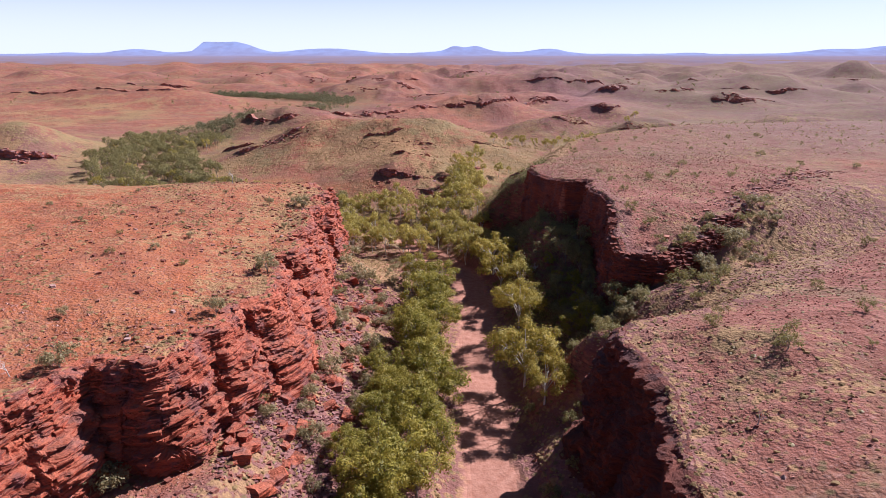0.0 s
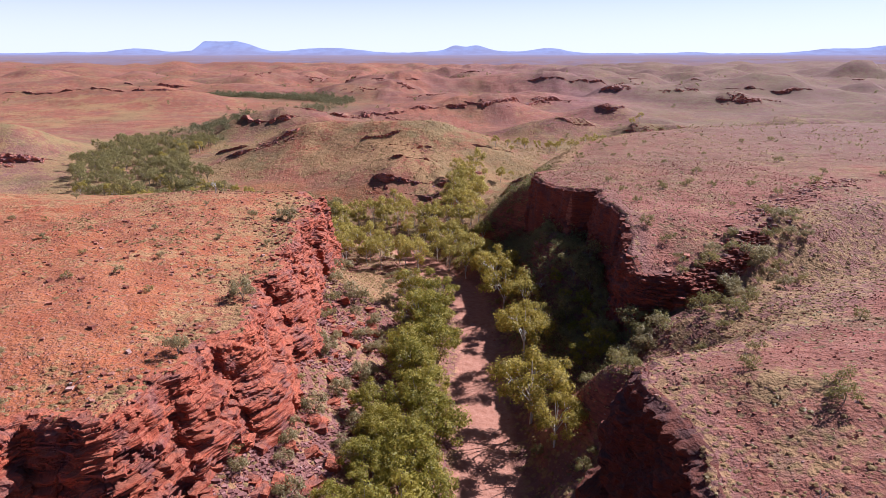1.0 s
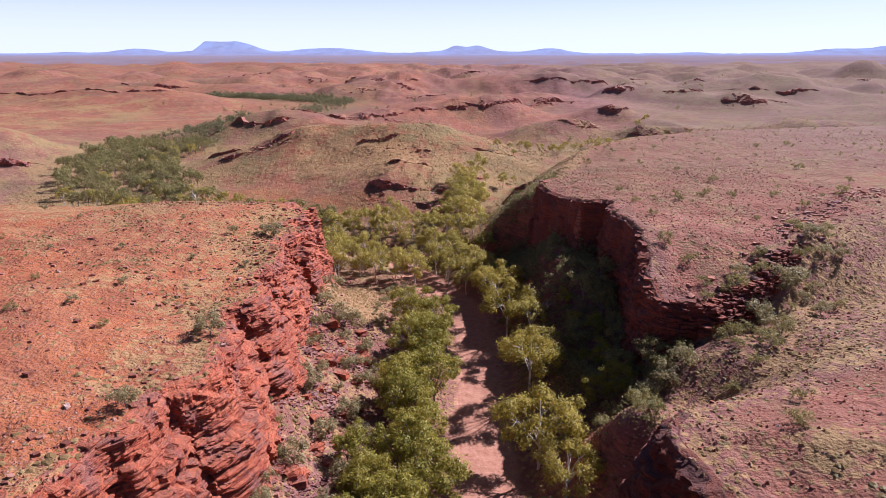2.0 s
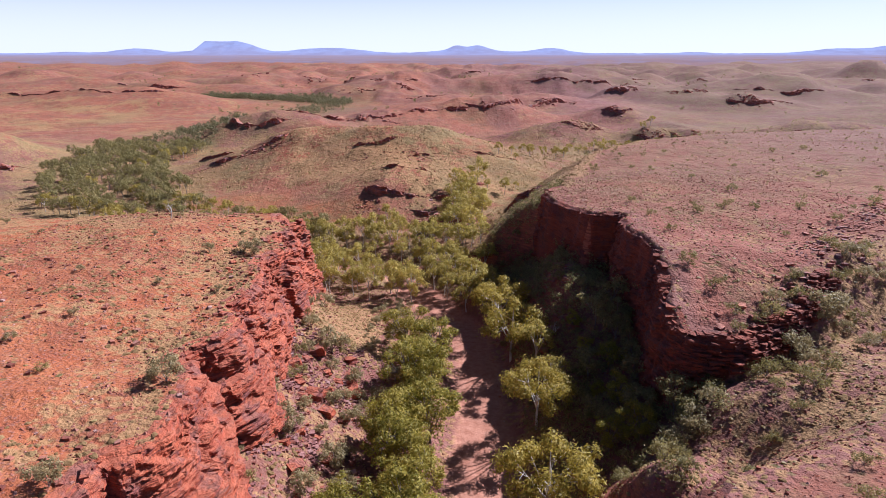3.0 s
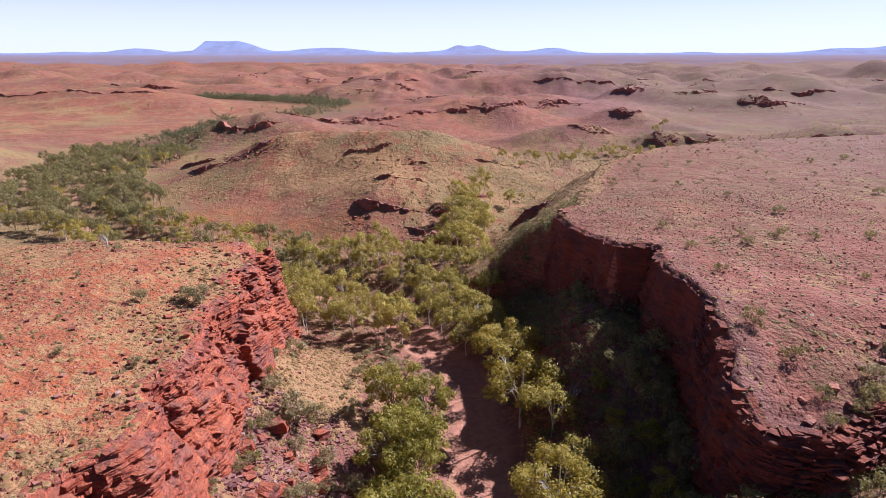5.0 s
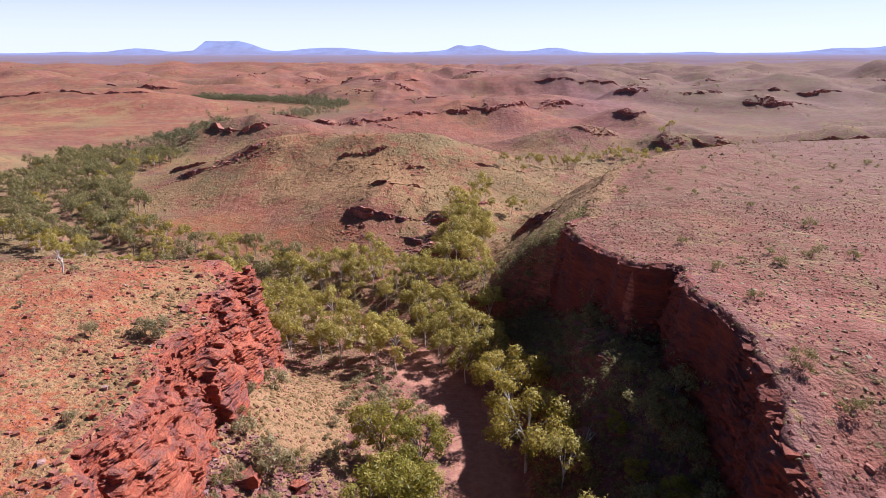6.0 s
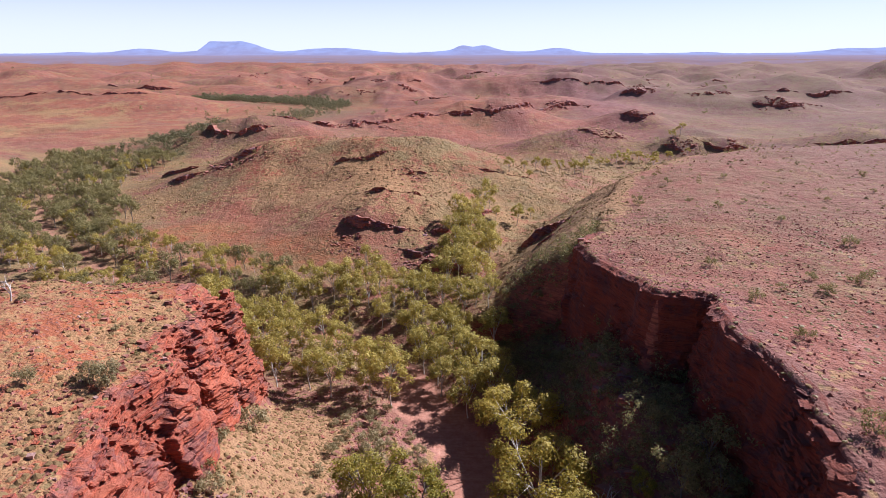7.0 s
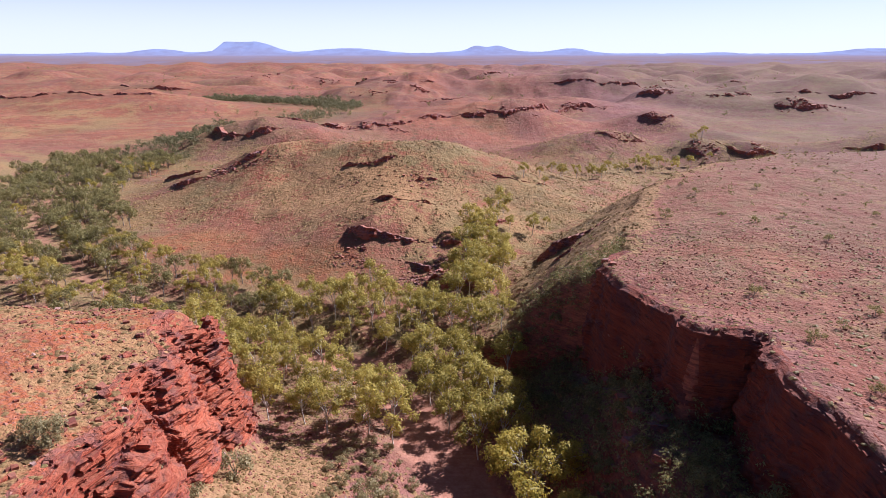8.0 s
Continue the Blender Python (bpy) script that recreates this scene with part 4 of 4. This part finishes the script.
tx, ty = pick(60000, -50, 70, 30, 140, tufty)
tagged(new("spinifex_tufts", scatter_mesh("spinifex_tufts", tx, ty, (0.2 + 0.5 * rng.uniform(0, 1, len(tx)) ** 2) * np.where(tx > 12, 0.8, 1.0), TUFT, TUFT_F, M_STRAW, 0.0, (0.7, 1.1))),
       "straw-yellow spinifex hummocks dotted over red earth", "grass", kind="stuff")
tx, ty = pick(95000, -120, 130, 136, 330, lambda x, y: tufty(x, y) * 0.9 + 0.06)
tagged(new("hillside_spinifex", scatter_mesh("hillside_spinifex", tx, ty, 0.25 + 0.7 * rng.uniform(0, 1, len(tx)) ** 2, CONE, CONE_F, M_STRAW, 0.0, (0.6, 1.0))),
       "dry yellow tussocks over the far hillsides", "grass", kind="stuff")
sx, sy = pick(9000, -110, 120, 136, 320, lambda x, y: np.clip(0.3 + 1.2 * fbm(x / 18, y / 18, 3, 29), 0, 1))
tagged(new("hillside_rubble", scatter_mesh("hillside_rubble", sx, sy, 0.15 + 0.45 * rng.uniform(0, 1, len(sx)) ** 3, CHIP, CHIP_F, M_STONE, 0.0, (0.5, 1.2), 0.4)),
       "dark rubble strewn down the far hillsides", "stones", kind="stuff")
tx, ty = pick(22000, -50, 70, 34, 150, lambda x, y: np.clip(0.3 + fbm(x / 9, y / 9, 3, 37), 0, 1) * (1 - 0.75 * (x < -16)) * (line_dist(CREEK, x, y) > 4.5))
tagged(new("olive_tussocks", scatter_mesh("olive_tussocks", tx, ty, 0.18 + 0.35 * rng.uniform(0, 1, len(tx)) ** 2, TUFT, TUFT_F, M_TUSSOCK, 0.0, (0.6, 1.1))),
       "small olive-green tussocks speckling the plateaus", "grass", kind="stuff")


# ---- trees and bushes ----
def tube(p, r, sides, verts, faces):
    p = [Vector(q) for q in p]
    base = len(verts)
    for i, q in enumerate(p):
        d = (p[min(i + 1, len(p) - 1)] - p[max(i - 1, 0)]).normalized()
        s = d.cross(Vector((0.31, 0.95, 0.05))).normalized()
        w = d.cross(s)
        for k in range(sides):
            a = 2 * math.pi * k / sides
            verts.append(tuple(q + (s * math.cos(a) + w * math.sin(a)) * r[i]))
    for i in range(len(p) - 1):
        for k in range(sides):
            a, b = base + i * sides + k, base + i * sides + (k + 1) % sides
            faces.append((a, b, b + sides, a + sides))


def leaf_cards(clumps, per_area, size, rnd, droop=0.35):
    """Small bent leaf sprays over and within the given clumps (x, y, z, radius, flatness)."""
    out = []
    for cx, cy, cz, r, flat in clumps:
        n = max(12, int(per_area * r * r))
        d = rnd.normal(size=(n, 3))
        d /= np.linalg.norm(d, axis=1)[:, None]
        rad = r * rnd.uniform(0.35, 1.0, n) ** 0.5 * (1 + 0.25 * rnd.normal(size=n))
        c = d * rad[:, None] * np.array([1, 1, flat]) + np.array([cx, cy, cz])
        nrm = d * 0.9 + rnd.normal(size=(n, 3)) * 0.4 + np.array([0, 0, 0.5])
        nrm /= np.linalg.norm(nrm, axis=1)[:, None]
        t = np.cross(nrm, rnd.normal(size=(n, 3)))
        t[:, 2] -= droop * 0.6
        t /= np.linalg.norm(t, axis=1)[:, None] + 1e-9
        b = np.cross(nrm, t)
        s = (size * rnd.uniform(0.6, 1.35, n))[:, None]
        out.append(np.stack([c - t * s * 0.7 - b * s * 0.42, c - t * s * 0.6 + b * s * 0.46, c + t * s * 1.1], 1))
    v = np.concatenate(out).reshape(-1, 3)
    return v, np.arange(len(v)).reshape(-1, 3)


def tree_meshes(name, h, spread, forks, low, leaf, bark, seed, density=55, size=0.24, clump=1.0, thick=0.17, bare=0.45, lowest=0.55):
    rnd, nr = random.Random(seed), np.random.RandomState(seed)
    verts, faces, clumps = [], [], []
    lean = Vector((rnd.uniform(-.12, .12), rnd.uniform(-.12, .12), 1))
    fork = Vector((0, 0, 0)) + lean * (h * bare)
    tube([(0, 0, -0.4), lean * (h * bare * .5) + Vector((rnd.uniform(-.15, .15), rnd.uniform(-.15, .15), 0)), fork], [thick, thick * .8, thick * .62], 6, verts, faces)
    for f in range(forks):
        a = 2 * math.pi * (f + rnd.uniform(-.3, .3)) / forks
        reach, up = spread * rnd.uniform(.35, .8), h * rnd.uniform(lowest, .95)
        start = lean * (h * bare * rnd.uniform(low, 1.0))
        end = Vector((math.cos(a) * reach, math.sin(a) * reach, up)) + lean * 0.3
        mid = start.lerp(end, .5) + Vector((rnd.uniform(-.3, .3), rnd.uniform(-.3, .3), .25))
        tube([start, mid, end], [thick * .5, thick * .33, thick * .16], 5, verts, faces)
        clumps.append((*end, clump * rnd.uniform(.85, 1.3), rnd.uniform(.7, 1.05)))
        for s in range(3):
            b = a + rnd.uniform(-1.1, 1.1)
            tip = mid.lerp(end, rnd.uniform(.2, .9)) + Vector((math.cos(b), math.sin(b), rnd.uniform(-.7, .6))) * spread * rnd.uniform(.22, .5)
            tube([mid.lerp(end, rnd.uniform(0, .5)), tip], [thick * .24, thick * .09], 4, verts, faces)
            clumps.append((*tip, clump * rnd.uniform(.55, 1.05), rnd.uniform(.65, 1.0)))
    top = Vector((rnd.uniform(-.4, .4), rnd.uniform(-.4, .4), h * .93))
    tube([fork, top], [thick * .45, thick * .12], 5, verts, faces)
    clumps.append((*top, clump * rnd.uniform(.8, 1.15), .8))
    trunk = mesh_of("trunk", verts, faces, bark, True)
    v, f = leaf_cards(clumps, density, size, nr)
    return name, trunk, mesh_of("crown", v, f, leaf)


def plant(kind, x, y, scale, label, category, group, tall=1.0):
    name, trunk, crown = kind
    root = new(name)
    root.empty_display_size = 0.3
    root.matrix_world = pose(x, y, ground_z(x, y), 0, 0, rng.uniform(0, 360)) @ Matrix.Diagonal((scale, scale, scale * tall, 1))
    for nm, me in (("trunk", trunk), ("crown", crown)):
        ob = new(nm, me)
        ob.parent = root
    return tagged(root, label, category, group)


GUMS = [tree_meshes("gum_tree", 9, 4.4, 7, .5, M_GUM, M_WHITEBARK, 10 + k, 300, .17, 1.0, .18) for k in range(4)]
GREENS = [tree_meshes("river_tree", 7, 3.1, 8, .3, M_GREEN, M_GREYBARK, 30 + k, 290, .16, .74, .15, .3) for k in range(4)]
SLIM = [tree_meshes("gum_tree", 6.5, 2.5, 6, .5, M_VALLEY, M_WHITEBARK, 50 + k, 230, .17, .7, .10, .45) for k in range(5)]
FARS = [tree_meshes("river_gum", 8, 3.6, 6, .5, M_DARK, M_GREYBARK, 70 + k, 72, .26, 1.0, .14, .35) for k in range(4)]
BUSHES = [tree_meshes("bush", 1.7, 1.1, 6, .1, M_GREY, M_GREYBARK, 90 + k, 250, .12, .46, .05, .15, .2) for k in range(3)]
# the same bushes again in darker leaves: shade put into the leaf colour
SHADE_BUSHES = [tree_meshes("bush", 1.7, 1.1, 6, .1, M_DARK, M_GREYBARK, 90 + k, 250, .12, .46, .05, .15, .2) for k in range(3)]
OLIVES = [tree_meshes("bush", 1.5, 1.2, 6, .1, M_OLIVE, M_GREYBARK, 110 + k, 200, .11, .42, .05, .1, .2) for k in range(3)]

TALL = "tall white-barked gum tree with an open yellow-green crown beside the creek"
for x, y, s in ((9.6, 111.4, .95), (10.0, 100.4, 1.02), (11.0, 83.0, .95), (10.2, 69.3, 1.05), (11.6, 62.5, .7)):
    plant(GUMS[rng.randint(4)], x, y, s, TALL, "tree", "trees along the creek bed")
for x, y, s in ((12.5, 95.3, .95), (12.0, 105, .7), (13.2, 88, .8), (8.8, 117, .8)):
    plant(SLIM[rng.randint(5)], x, y, s, "slender young gum with a thin yellow-green crown beside the creek", "tree", "trees along the creek bed")
for k in range(34):
    y = 36 + 1.95 * k + rng.uniform(-1, 1)
    x = -0.4 - rng.uniform(0, 4.2) - (1.4 if y < 52 else 0)
    plant(GREENS[rng.randint(4)], x, y, rng.uniform(.65, 1.1), "dense green leafy tree lining the sandy creek bed", "tree", "trees along the creek bed")
for k in range(14):
    y = rng.uniform(38, 72)
    plant(GREENS[rng.randint(3)], -5.5 - rng.uniform(0, 3.5), y, rng.uniform(.4, .7), "bushy olive-green small tree on the creek bank", "tree", "trees along the creek bed")


def wood(n, x0, x1, y0, y1, keep, gap):
    """Places for trees, none nearer to another than gap."""
    got = []
    for _ in range(n * 30):
        x, y = rng.uniform(x0, x1), rng.uniform(y0, y1)
        if len(got) < n and keep(x, y) and all((x - a) ** 2 + (y - b) ** 2 > gap * gap for a, b in got):
            got.append((x, y))
    return got


def off_top(x, y):
    """How far a place lies within one of the plateaus; negative outside."""
    return max(float(inside(p, np.array([x]), np.array([y]))[0]) for p in (LEFT_TOP, NEAR_TOP, FAR_TOP))


def creek_off(x, y):
    return float(line_dist(CREEK, np.array([x]), np.array([y]))[0])


for x, y in wood(74, -34, 9, 119, 163, lambda x, y: 2.2 < creek_off(x, y) < 17 and x < 11 - 0.12 * (y - 118) and y < 158 - 0.5 * max(0, -x - 12), 2.7):
    plant(SLIM[rng.randint(5)], x, y, rng.uniform(.6, 1.05), "slender white-trunked gum with yellow-green leaves in the valley wood", "tree", "trees of the valley wood")
for x, y in wood(18, 0, 11, 146, 186, lambda x, y: abs(x - 3 - 0.17 * (y - 146)) < 4, 2.2):
    plant(SLIM[rng.randint(5)], x, y, rng.uniform(.7, 1.15), "bright yellow-green gum in the narrow side valley", "tree", "trees of the valley wood")
for x, y in wood(95, -84, -24, 140, 188, lambda x, y: creek_off(x, y) < 12 and creek_off(x, y) > 2, 2.3):
    plant((FARS + SLIM)[rng.randint(9)], x, y, rng.uniform(.4, .7), "grey-green river gum standing by the creek", "tree", "river gums of the far creek")
river = sorted(wood(430, -150, -70, 172, 400, lambda x, y: 1.2 < creek_off(x, y) < 18 and ((x + 164) / 26) ** 2 + ((y - 242) / 22) ** 2 > 1, 2.3), key=lambda q: q[1])
for x, y in river[:220]:
    plant((FARS + FARS + FARS + SLIM[:2])[rng.randint(14)], x, y, rng.uniform(.38, .78), "grey-green river gum standing by the creek", "tree", "river gums of the far creek")


def low_wood(name, label, places, leaves=None):
    """Far trees that nobody could count, in one mesh."""
    vs, fs, base = [], [], 0
    nr = np.random.RandomState(77)
    for x, y, s in places:
        z = ground_z(x, y)
        clumps = [(x + nr.uniform(-1.5, 1.5) * s, y + nr.uniform(-1.5, 1.5) * s, z + nr.uniform(1.6, 5.2) * s, nr.uniform(1.0, 1.6) * s, .75) for _ in range(7)]
        v, f = leaf_cards(clumps, 20, .42 * s, nr)
        vs.append(v)
        fs.append(f + base)
        base += len(v)
    return tagged(new(name, mesh_of(name, np.concatenate(vs), np.concatenate(fs), leaves or M_DARK)), label, "woodland", kind="stuff")


low_wood("far_creek_woodland", "dark band of river gums along the distant creek",
         [(x, y, rng.uniform(.5, .9)) for x, y in river[220:]] + [(x, y, rng.uniform(.5, .85)) for x, y in wood(150, -135, -70, 385, 540, lambda x, y: creek_off(x, y) < 12, 3.6)]
         + [(x, y, rng.uniform(.7, 1.05)) for x, y in wood(330, -215, -70, 530, 620, lambda x, y: creek_off(x, y) < 17, 3.2)], M_FARWOOD)
low_wood("distant_trees", "sparse dark trees dotted over the distant plain",
         [(x, y, rng.uniform(.35, .8)) for x, y in wood(650, -700, 720, 270, 1500, lambda x, y: float(vnoise(x / 60, y / 60, 5)) > 0.05, 6)])

for x, y in wood(42, -16, -4, 44, 118, lambda x, y: x > -15.5 and (y < 92 or x > -7), 1.5):
    plant(BUSHES[rng.randint(3)], x, y, rng.uniform(.5, 1.15), "grey-green rounded bush on the stony scree", "bush", "bushes below the cliff")
for x, y in wood(46, -10, 1.5, 97, 122, lambda x, y: creek_off(x, y) > 4.3, 1.3):
    plant(BUSHES[rng.randint(3)], x, y, rng.uniform(.28, .62), "low grey-green shrub on the valley flat", "bush", "shrubs of the valley flat")
for x, y in wood(64, 9.5, 23, 36, 138, lambda x, y: off_top(x, y) < -2.2, 1.5):
    plant(SHADE_BUSHES[rng.randint(3)], x, y, rng.uniform(.4, .9), "grey-green bush given darker leaves for the cliff's shade", "bush", "bushes in the shade")
for x, y in wood(24, 16.5, 22.5, 74, 97, lambda x, y: off_top(x, y) < -2.2, 2.4):
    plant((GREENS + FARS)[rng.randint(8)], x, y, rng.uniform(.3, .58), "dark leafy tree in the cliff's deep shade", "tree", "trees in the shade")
# dark leaves here stand in for shade on the scrub
low_wood("shaded_scrub", "low scrub covering the scree, dark leaves standing in for the cliff's shade", [(x, y, rng.uniform(.14, .38)) for x, y in wood(1000, 10, 25, 70, 140, lambda x, y: creek_off(x, y) > 4.5 and off_top(x, y) < -1.2, .55)], M_DARK)
for x, y in wood(44, 18, 50, 60, 96, lambda x, y: abs(y - 63 - 0.78 * (x - 15)) < 6, 1.6):
    plant((BUSHES + OLIVES)[rng.randint(6)], x, y, rng.uniform(.45, 1.0), "dense rounded bush growing in the side gully", "bush", "bushes of the gully")
for x, y in wood(34, -60, -19, 42, 113, lambda x, y: float(inside(LEFT_TOP, np.array([x]), np.array([y]))[0]) > .6, 3.0):
    plant((BUSHES + OLIVES)[rng.randint(6)], x, y, rng.uniform(.2, .5), "low dry shrub on the red plateau", "bush", "shrubs of the plateau")
for x, y in wood(60, 18, 90, 34, 180, lambda x, y: max(float(inside(p, np.array([x]), np.array([y]))[0]) for p in (NEAR_TOP, FAR_TOP)) > 1, 3.0):
    plant(OLIVES[rng.randint(3)], x, y, rng.uniform(.3, .85), "thin olive-yellow shrub on the stony plateau", "bush", "shrubs of the plateau")
low_wood("plateau_scrub", "low dry scrub speckling the stony upland", [(x, y, rng.uniform(.12, .26)) for x, y in wood(420, 50, 215, 110, 330, lambda x, y: float(vnoise(x / 25, y / 25, 15)) > -0.15, 3)], M_OLIVE)
low_wood("hillside_shrubs", "small dry shrubs dotted over the grassy hillsides", [(x, y, rng.uniform(.12, .3)) for x, y in wood(130, -75, 70, 148, 290, lambda x, y: creek_off(x, y) > 10, 3)], M_OLIVE)
for x, y in wood(30, 8, 95, 182, 296, lambda x, y: float(line_dist([(12, 185), (34, 245), (90, 290)], np.array([x]), np.array([y]))[0]) < 6, 3):
    plant(SLIM[rng.randint(5)], x, y, rng.uniform(.35, .7), "small yellow-green tree in the side valley", "tree", "trees of the side valley")
for x, y in wood(30, -20, -14.5, 50, 104, lambda x, y: -4.5 < off_top(x, y) < -0.9, 1.6):
    plant((BUSHES + OLIVES)[rng.randint(6)], x, y, rng.uniform(.35, .85), "straggly grey-green shrub rooted in the red cliff's ledges", "bush", "bushes below the cliff")
SINGLES = ((-29.7, 43.2, 1.1, 0, "grey-green bush at the plateau's broken edge"), (-20.9, 53, .8, 0, "grey-green bush at the plateau's broken edge"), (-19.4, 64.6, 1.0, 0, "rounded grey bush on the cliff's lip"),
           (-12.9, 93.5, 1.5, 0, "large dense green bush on the golden slope"), (-11.5, 95.5, 1.0, 1, "olive bush on the golden slope"), (-27.2, 40.6, 1.5, 0, "grey-green bush at the foot of a dark alcove"),
           (-25.4, 40.2, 1.2, 0, "grey-green bush at the foot of a dark alcove"), (-20.2, 44, 1.0, 1, "olive bush at the red cliff's foot"), (-22, 95.4, .9, 0, "low grey shrub on the red plateau"), (-23.2, 95.8, .8, 0, "low grey shrub on the red plateau"),
           (-27, 94.5, .6, 0, "low grey shrub on the red plateau"), (-17.0, 109.5, 1.3, 0, "round green bush below the layered outcrop"), (29.3, 48.6, .8, 1, "thin shrub with a dark shadow on the stony spur"),
           (28.4, 46.3, .9, 1, "thin shrub with a dark shadow on the stony spur"), (28, 58.2, .6, 1, "thin shrub with a dark shadow on the stony spur"), (41.4, 64.5, .7, 1, "thin shrub with a dark shadow on the stony spur"),
           (30, 74.2, 1.15, 1, "bright olive bush in the side gully"), (34.5, 78.5, 1.3, 0, "tall grey-green bush in the side gully"), (39.2, 81.4, 1.4, 0, "tall grey-green bush in the side gully"), (34.6, 73.4, 1.1, 1, "bright olive bush in the side gully"),
           (20, 69, 1.2, 1, "olive bush in the side gully"), (22.5, 70.5, 1.1, 0, "grey-green bush in the side gully"), (27.4, 88, .9, 1, "shrub on the plateau's edge above the cliff"), (28.8, 84, .7, 1, "shrub on the plateau's edge above the cliff"))
for x, y, s, kind_, text in SINGLES:
    plant((BUSHES, OLIVES)[kind_][rng.randint(3)], x, y, s, text, "bush", "single bushes")


def bare_tree(x, y, h, seed, label):
    """A leafless tree of bleached, forking branches."""
    rnd = random.Random(seed)
    verts, faces = [], []

    def grow(p, d, length, r, depth):
        q = p + d * length * .5 + Vector((rnd.uniform(-.08, .08), rnd.uniform(-.08, .08), .03)) * length
        e = p + d * length
        tube([p, q, e], [r, r * .8, r * .55], 5, verts, faces)
        if depth:
            for _ in range(3 if depth > 1 else 2):
                n = (d + Vector((rnd.uniform(-.8, .8), rnd.uniform(-.8, .8), rnd.uniform(-.2, .5)))).normalized()
                grow(p.lerp(e, rnd.uniform(.6, 1)), n, length * rnd.uniform(.5, .75), r * .5, depth - 1)

    grow(Vector((0, 0, -0.2)), Vector((rnd.uniform(-.25, .25), rnd.uniform(-.2, .2), 1)).normalized(), h * .42, h * .028, 3)
    ob = new("dead_tree", mesh_of("dead_tree", verts, faces, M_WHITEBARK, True))
    ob.matrix_world = pose(x, y, ground_z(x, y), 0, 0, rnd.uniform(0, 360))
    return tagged(ob, label, "dead tree")


bare_tree(-37, 107.6, 3.2, 3, "bleached white dead tree on the red plateau")
bare_tree(-32.4, 41.6, 1.8, 4, "bare twiggy shrub on the plateau's edge")
bare_tree(22.2, 38.2, 1.6, 5, "fallen grey dead branch on the stony spur")
bare_tree(-8.5, 70, 2.2, 6, "bare pale sapling on the scree")
bare_tree(-16.5, 66, 1.8, 7, "bare pale sapling on the scree")
bare_tree(14.5, 97, 4.0, 8, "leafless pale tree in the cliff's shade")


# ---- far ranges ----
def far_range():
    """Ranges along the horizon, blue from painted-in haze: a flat-topped mountain, twin humps and long low backs."""
    y0, k = 4250.0, 3.69
    xs = np.linspace(-900, 900, 700)
    hump = lambda c, w, h, p=2.0: h * np.exp(-(np.abs(xs - c) / w) ** p)
    prof = 2 + 14 * sm(-440, -422, xs) * (1 - sm(-372, -300, xs)) + 6 * sm(-490, -420, xs) * (1 - sm(-350, -270, xs)) + hump(-540, 50, 8) + hump(-660, 40, 2) + hump(-205, 75, 9)
    prof = prof + hump(20, 17, 7) + hump(57, 20, 7) + hump(45, 75, 6) + hump(185, 40, 8) + hump(440, 30, 1.5) + hump(690, 60, 8) + hump(790, 50, 13)
    prof = prof + 0.8 * fbm(xs / 20, xs * 0, 4, 12)
    rows = 40
    t = np.linspace(0, 1, rows)
    xx = np.repeat((xs * k)[:, None], rows, 1)
    rise = np.clip((t - 0.7) / 0.3, 0, 1)[None]
    plain = np.clip(t / 0.7, 0, 1)[None]
    yy = 1900 + (y0 - 2160) * plain + 260 * rise + 50 * fbm(xs[:, None] / 25, t[None] * 3, 3, 14)
    zz = -14 + 29 * sm(0, 0.12, plain) + 25 * plain ** 0.6 + 4 * fbm(xs[:, None] / 18, t[None] * 16, 3, 15) * plain * (1 - rise) + (prof[:, None] * k + 4) * (rise ** 1.1)
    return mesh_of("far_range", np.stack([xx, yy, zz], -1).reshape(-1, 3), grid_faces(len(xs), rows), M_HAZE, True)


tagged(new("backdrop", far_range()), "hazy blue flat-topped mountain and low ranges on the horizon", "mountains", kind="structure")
